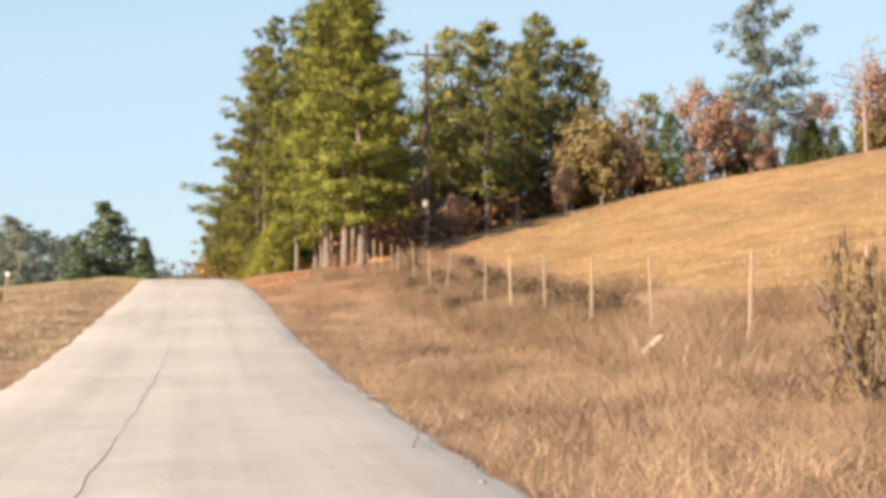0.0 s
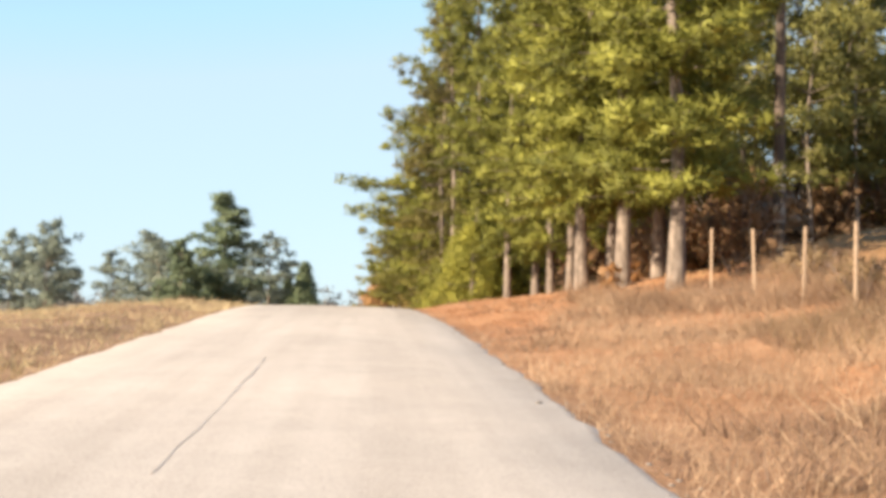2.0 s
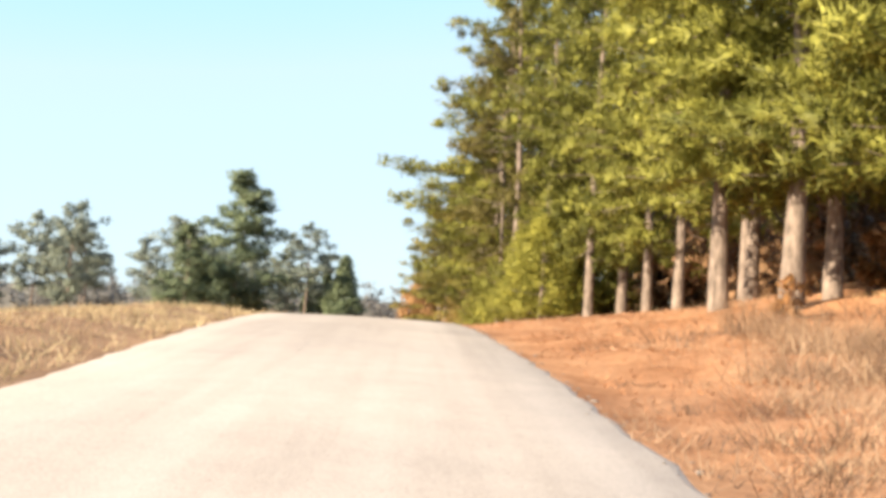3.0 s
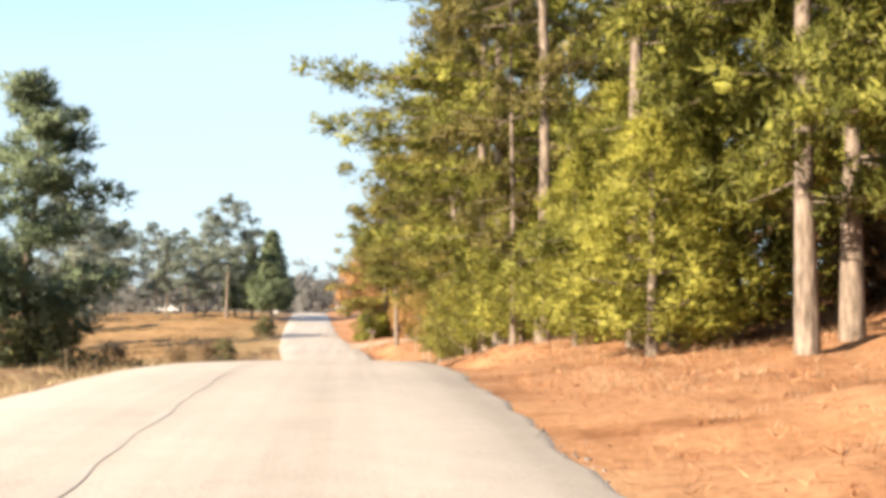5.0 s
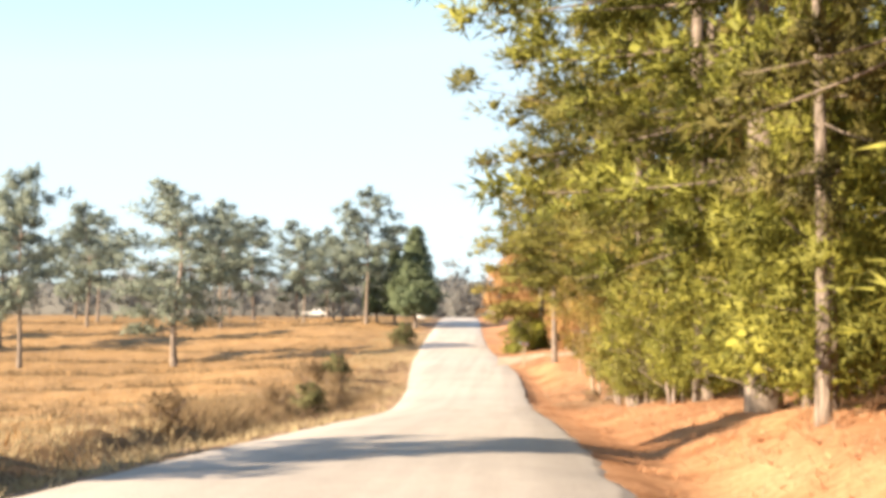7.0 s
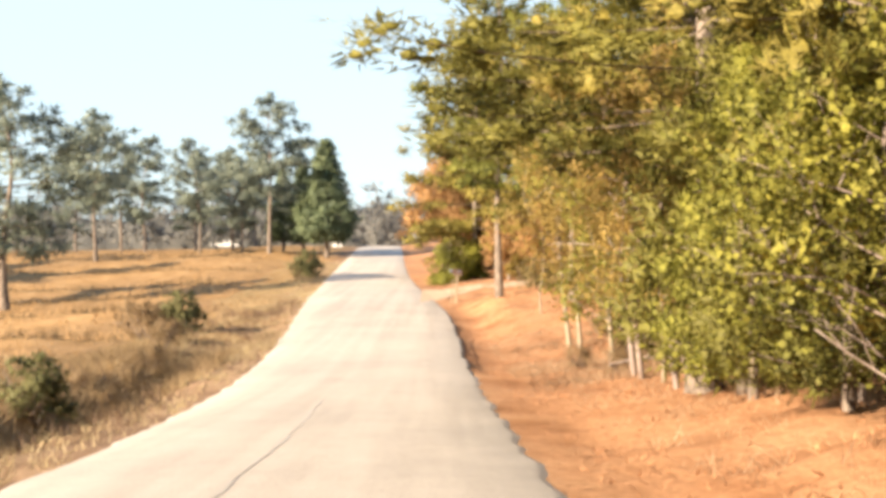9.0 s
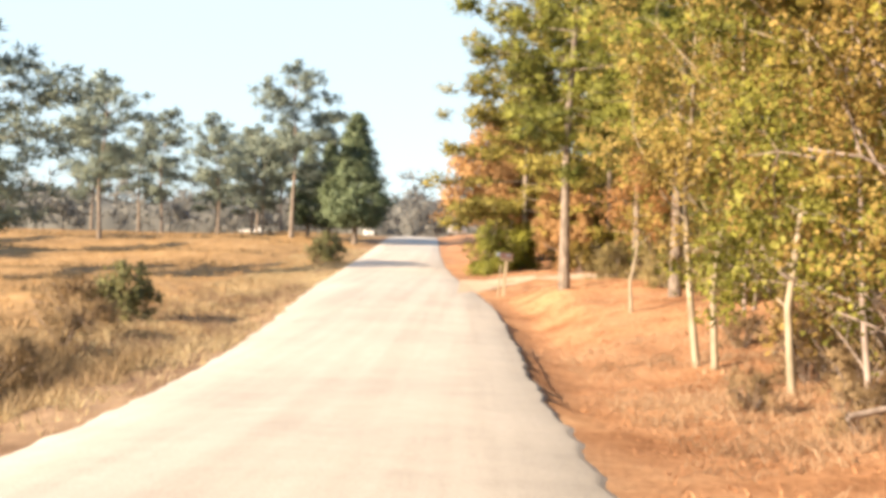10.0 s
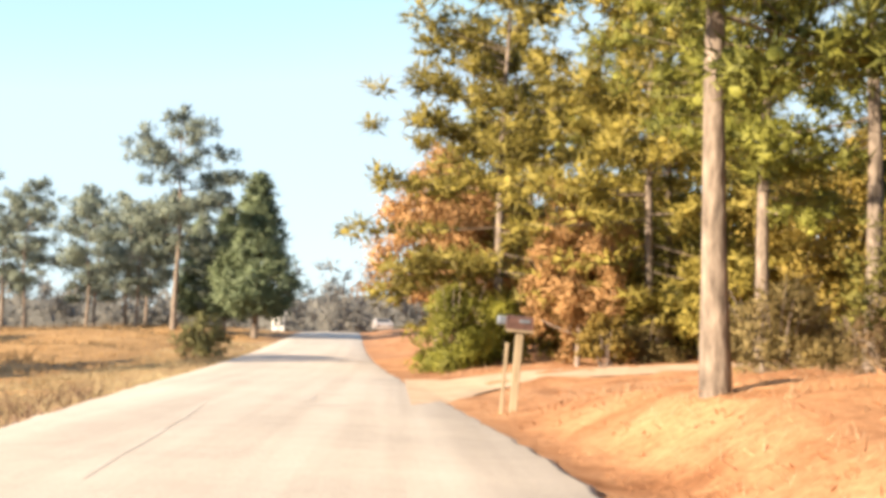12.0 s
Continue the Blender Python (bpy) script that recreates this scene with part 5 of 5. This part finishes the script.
def parked_car(x, y, turn):
    ob = thing("car", "pale grey parked car beside the road", "car")
    side = [(-2.1, 0.35), (-2.15, 0.75), (-1.95, 0.92), (-1.1, 1.0), (-0.55, 1.42), (0.9, 1.45), (1.6, 1.02), (2.1, 0.9), (2.15, 0.35)]
    bm = bmesh.new()
    rows = [[bm.verts.new((s * (0.86 if z < 1.1 else 0.7), u, z)) for u, z in side] for s in (-1, 1)]
    bm.faces.new(rows[0])
    bm.faces.new(rows[1][::-1])
    for k in range(len(side)):
        j = (k + 1) % len(side)
        bm.faces.new((rows[0][j], rows[0][k], rows[1][k], rows[1][j]))
    bmesh.ops.recalc_face_normals(bm, faces=bm.faces)
    body = part_bm("body", bm, SILVER, ob)
    for u, lean in ((-0.84, 0.88), (1.28, -1.02)):
        bm = box_bm(1.3, 0.03, 0.5, (0, 0, 0), 0.01)
        bmesh.ops.transform(bm, verts=bm.verts, matrix=pose(0, u, 1.22, math.degrees(-lean), 0, 0))
        part_bm("window", bm, GLASS_DARK, body)
    for sx in (-1, 1):
        part_bm("headlight", box_bm(0.3, 0.04, 0.14, (sx * 0.6, -2.15, 0.7), 0.01), GLASS_DARK, body)
        for u in (-1.35, 1.35):
            v, f = [], []
            tube(v, f, [(sx * 0.7, u, 0.33), (sx * 0.9, u, 0.33)], [0.33, 0.33], 16)
            part("wheel", mesh_of("wheel", v, f, GLASS_DARK), ob, "dark tyre")
    ob.matrix_basis = pose(x, y, height(x, y), 0, 0, turn)


parked_car(-1.0, 256, 8)


def pickup_truck(x, y, turn):
    ob = thing("pickup_truck", "small white pickup truck parked far across the field", "truck")
    cab = [(2.5, 0.5), (2.55, 0.95), (1.5, 1.1), (0.95, 1.72), (-0.25, 1.76), (-0.4, 1.05), (-0.4, 0.5)]
    bm = bmesh.new()
    rows = [[bm.verts.new((u, side * (0.9 if z < 1.2 else 0.74), z)) for u, z in cab] for side in (-1, 1)]
    bm.faces.new(rows[0])
    bm.faces.new(rows[1][::-1])
    for k in range(len(cab)):
        j = (k + 1) % len(cab)
        bm.faces.new((rows[0][j], rows[0][k], rows[1][k], rows[1][j]))
    bmesh.ops.recalc_face_normals(bm, faces=bm.faces)
    body = part_bm("cab", bm, WHITE, ob)
    bed = part_bm("bed", box_bm(2.2, 1.8, 0.12, (-1.5, 0, 0.56), 0.02), WHITE, ob)
    for side in (-1, 1):
        part_bm("side_wall", box_bm(2.2, 0.07, 0.55, (-1.5, side * 0.87, 0.85), 0.015), WHITE, bed)
        part_bm("window", box_bm(0.85, 0.03, 0.4, (0.35, side * 0.815, 1.42), 0.01), GLASS_DARK, body)
        for u in (-1.65, 1.6):
            v, f = [], []
            tube(v, f, [(u, side * 0.72, 0.36), (u, side * 0.93, 0.36)], [0.36, 0.36], 16)
            part("wheel", mesh_of("wheel", v, f, GLASS_DARK), ob, "dark tyre")
    part_bm("tailgate", box_bm(0.07, 1.8, 0.55, (-2.58, 0, 0.85), 0.015), WHITE, bed)
    ob.matrix_basis = pose(x, y, height(x, y), 0, 0, turn)


pickup_truck(-39.6, 332, 12)


# ---- grass and litter ----
def scatter(name, label, n, area, keep, tall, width, material, seed, count=3, lean=0.35):
    """Loose upright blades over a stretch of ground: one object of stuff."""
    rng = np.random.default_rng(seed)
    x, y = rng.uniform(area[0], area[1], n), rng.uniform(area[2], area[3], n)
    patch = 0.5 + 0.5 * wobble(x, y, 0.7, 0.6, seed)
    ok = keep(x, y) & (rng.uniform(0, 1, n) < 0.35 + 0.65 * patch)
    x, y, patch = x[ok], y[ok], patch[ok]
    z = land(x, y)
    m = len(x)
    c = np.repeat(np.stack([x, y, z], -1), count, axis=0) + rng.normal(size=(m * count, 3)) * np.array([0.05, 0.05, 0.0])
    h = tall * (0.5 + 0.7 * np.repeat(patch, count)) * rng.uniform(0.5, 1.3, m * count)
    d = rng.normal(size=(m * count, 3)) * lean
    d[:, 2] = 1
    az = rng.uniform(0, 2 * math.pi, m * count)
    side = np.stack([np.cos(az), np.sin(az), 0 * az], -1) * (width * rng.uniform(0.6, 1.4, m * count) / 2)[:, None]
    tri = np.stack([c - side - np.array([0, 0, 0.03]), c + side - np.array([0, 0, 0.03]), c + d * h[:, None]], 1).reshape(-1, 3)
    tagged(new(name, mesh_of(name, tri, np.arange(len(tri)).reshape(-1, 3), material)), label, "grass", kind="stuff")


def bunches(name, label, n, area, keep, tall, material, seed, blades_each=26, reach=0.16, width=0.011):
    """Bunch grass and weed stalks: leaning sheaves, each from one root."""
    rng = np.random.default_rng(seed)
    x, y = rng.uniform(area[0], area[1], n), rng.uniform(area[2], area[3], n)
    ok = keep(x, y)
    x, y = x[ok], y[ok]
    m = len(x)
    size = rng.uniform(0.55, 1.3, m)[:, None, None] * (0.75 + 0.5 * wobble(x, y, 0.45, 0.37, seed))[:, None, None]
    tip_way = rng.normal(size=(m, 1, 3)) * np.array([0.5, 0.5, 0])
    d = rng.normal(size=(m, blades_each, 3)) * np.array([0.65, 0.65, 0.1]) + tip_way
    d[..., 2] = 1
    root = np.stack([x, y, land(x, y) - 0.03], -1)[:, None, :] + rng.normal(size=(m, blades_each, 3)) * np.array([reach, reach, 0]) * size
    h = tall * size * rng.uniform(0.45, 1.15, size=(m, blades_each, 1))
    az = rng.uniform(0, 2 * math.pi, size=(m, blades_each))
    side = np.stack([np.cos(az), np.sin(az), 0 * az], -1) * width * rng.uniform(0.6, 1.4, size=(m, blades_each, 1))
    tri = np.stack([root - side, root + side, root + d * h], 2).reshape(-1, 3)
    tagged(new(name, mesh_of(name, tri, np.arange(len(tri)).reshape(-1, 3), material)), label, "grass", kind="stuff")


out_r = lambda x, y: x - road_x(y) - road_w(y)
out_l = lambda x, y: -(x - road_x(y)) - road_w(y)
clear_drive = lambda x, y: ~((y > 149.5) & (y < 159) & (x > -3))
scatter("verge_grass", "tangled dry tan grass on the right verge", 60000, (1.5, 10.5, 1, 58), lambda x, y: (out_r(x, y) > 0.06) & (y < 36 + 14 * np.abs(np.sin(x * 917.3 + y * 631.7)) + 3 * np.sin(x * 1.7)) & (out_r(x, y) < 8), 0.19, 0.0075, GRASS_TAN, 71, 5, 1.0)
scatter("field_grass", "short golden grass of the hillside field", 40000, (8, 60, 8, 76), lambda x, y: out_r(x, y) > 5.5, 0.12, 0.03, GRASS_GOLD, 72, 2, 0.7)
scatter("verge_grass", "short dry grass on the left verge", 34000, (-14, -1.5, 3, 130), lambda x, y: out_l(x, y) > 0.1, 0.16, 0.018, GRASS_STRAW, 73, 4, 0.8)
scatter("field_grass", "dry orange-gold grass of the left field", 45000, (-60, -5, 80, 240), lambda x, y: out_l(x, y) > 3, 0.2, 0.05, GRASS_GOLD, 74, 2, 0.6)
scatter("pine_litter", "orange pine straw and leaf litter on the bank", 40000, (0.5, 12, 44, 180), lambda x, y: (out_r(x, y) > 0.4) & clear_drive(x, y), 0.045, 0.03, LITTER, 75, 3, 2.5)
scatter("bank_grass", "sparse dry grass on the right bank", 12000, (1.0, 9, 42, 180), lambda x, y: (out_r(x, y) > 1.2) & clear_drive(x, y), 0.13, 0.012, GRASS_TAN, 76, 4, 0.9)
scatter("ditch_brush", "brown brush and fallen leaves in the ditch", 4500, (2.4, 7.5, 116, 130), lambda x, y: out_r(x, y) > 0.9, 0.15, 0.016, GRASS_TAN, 78, 4, 1.3)
scatter("field_weeds", "dark brown weeds along the left field's terraces", 130000, (-60, -4, 78, 235), lambda x, y: (out_l(x, y) > 0.4) & (weeds(x, y) > 0.35), 0.42, 0.035, WEED, 77, 3, 0.5)
scatter("ditch_brush", "low tangled brown brush on the left verge", 16000, (-9.5, -4.0, 98, 127), lambda x, y: out_l(x, y) > 0.9, 0.34, 0.02, DEADLEAF, 79, 4, 0.7)
scatter("verge_brush", "low brown brush along the field fence", 14000, (5.0, 10.5, 12, 56), lambda x, y: (out_r(x, y) > 3.0) & (wobble(x, y, 0.8, 0.55, 0.7) > -0.25), 0.44, 0.012, GRASS_TAN, 80, 6, 0.8)
scatter("verge_brush", "dark brown brush patches along the fence", 9000, (5.4, 8.2, 18, 44), lambda x, y: wobble(x, y, 0.5, 0.31, 2.0) > -0.1, 0.3, 0.014, DEADLEAF, 81, 5, 1.0)
scatter("verge_grass", "short dry grass on the far left verge", 26000, (-15, -3, 124, 200), lambda x, y: (out_l(x, y) > 0.05) & (out_l(x, y) < 5), 0.2, 0.022, GRASS_STRAW, 82, 3, 0.8)
patchy = lambda x, y, shift: wobble(x, y, 0.55, 0.42, shift) + 0.6 * wobble(x, y, 1.7, 1.3, shift + 1)
bunches("bunch_grass", "pale leaning bunches of dry grass on the verge", 900, (2.6, 8.5, 3, 52), lambda x, y: (out_r(x, y) > 0.9) & (out_r(x, y) < 6.2) & (patchy(x, y, 0.9) > 0.1), 0.3, GRASS_PALE, 91, 30, 0.2, 0.008)
bunches("weed_stalks", "dark brown weed stalks on the verge", 700, (2.4, 8.8, 3, 56), lambda x, y: (out_r(x, y) > 0.5) & (out_r(x, y) < 6.4) & (patchy(x, y, 2.6) > 0.1), 0.3, GRASS_DARK, 92, 30, 0.24, 0.008)
bunches("bunch_grass", "pale tufts of dry grass along the left verge", 420, (-9, -2.6, 6, 78), lambda x, y: (out_l(x, y) > 0.3) & (patchy(x, y, 1.7) > 0.0), 0.24, GRASS_PALE, 93, 22, 0.12)
bunches("weed_stalks", "dark weeds along the left ditch", 800, (-9, -3.0, 80, 150), lambda x, y: (out_l(x, y) > 0.5) & (out_l(x, y) < 4.5) & (y > 96) & (patchy(x, y, 0.3) > -0.3), 0.42, GRASS_DARK, 94, 26, 0.26)
bunches("weed_stalks", "low dark weeds along the road's edge", 420, (1.6, 5, 1.5, 52), lambda x, y: (out_r(x, y) > 0.1) & (out_r(x, y) < 1.1) & (patchy(x, y, 1.1) > -0.1), 0.13, GRASS_DARK, 95, 30, 0.2, 0.009)
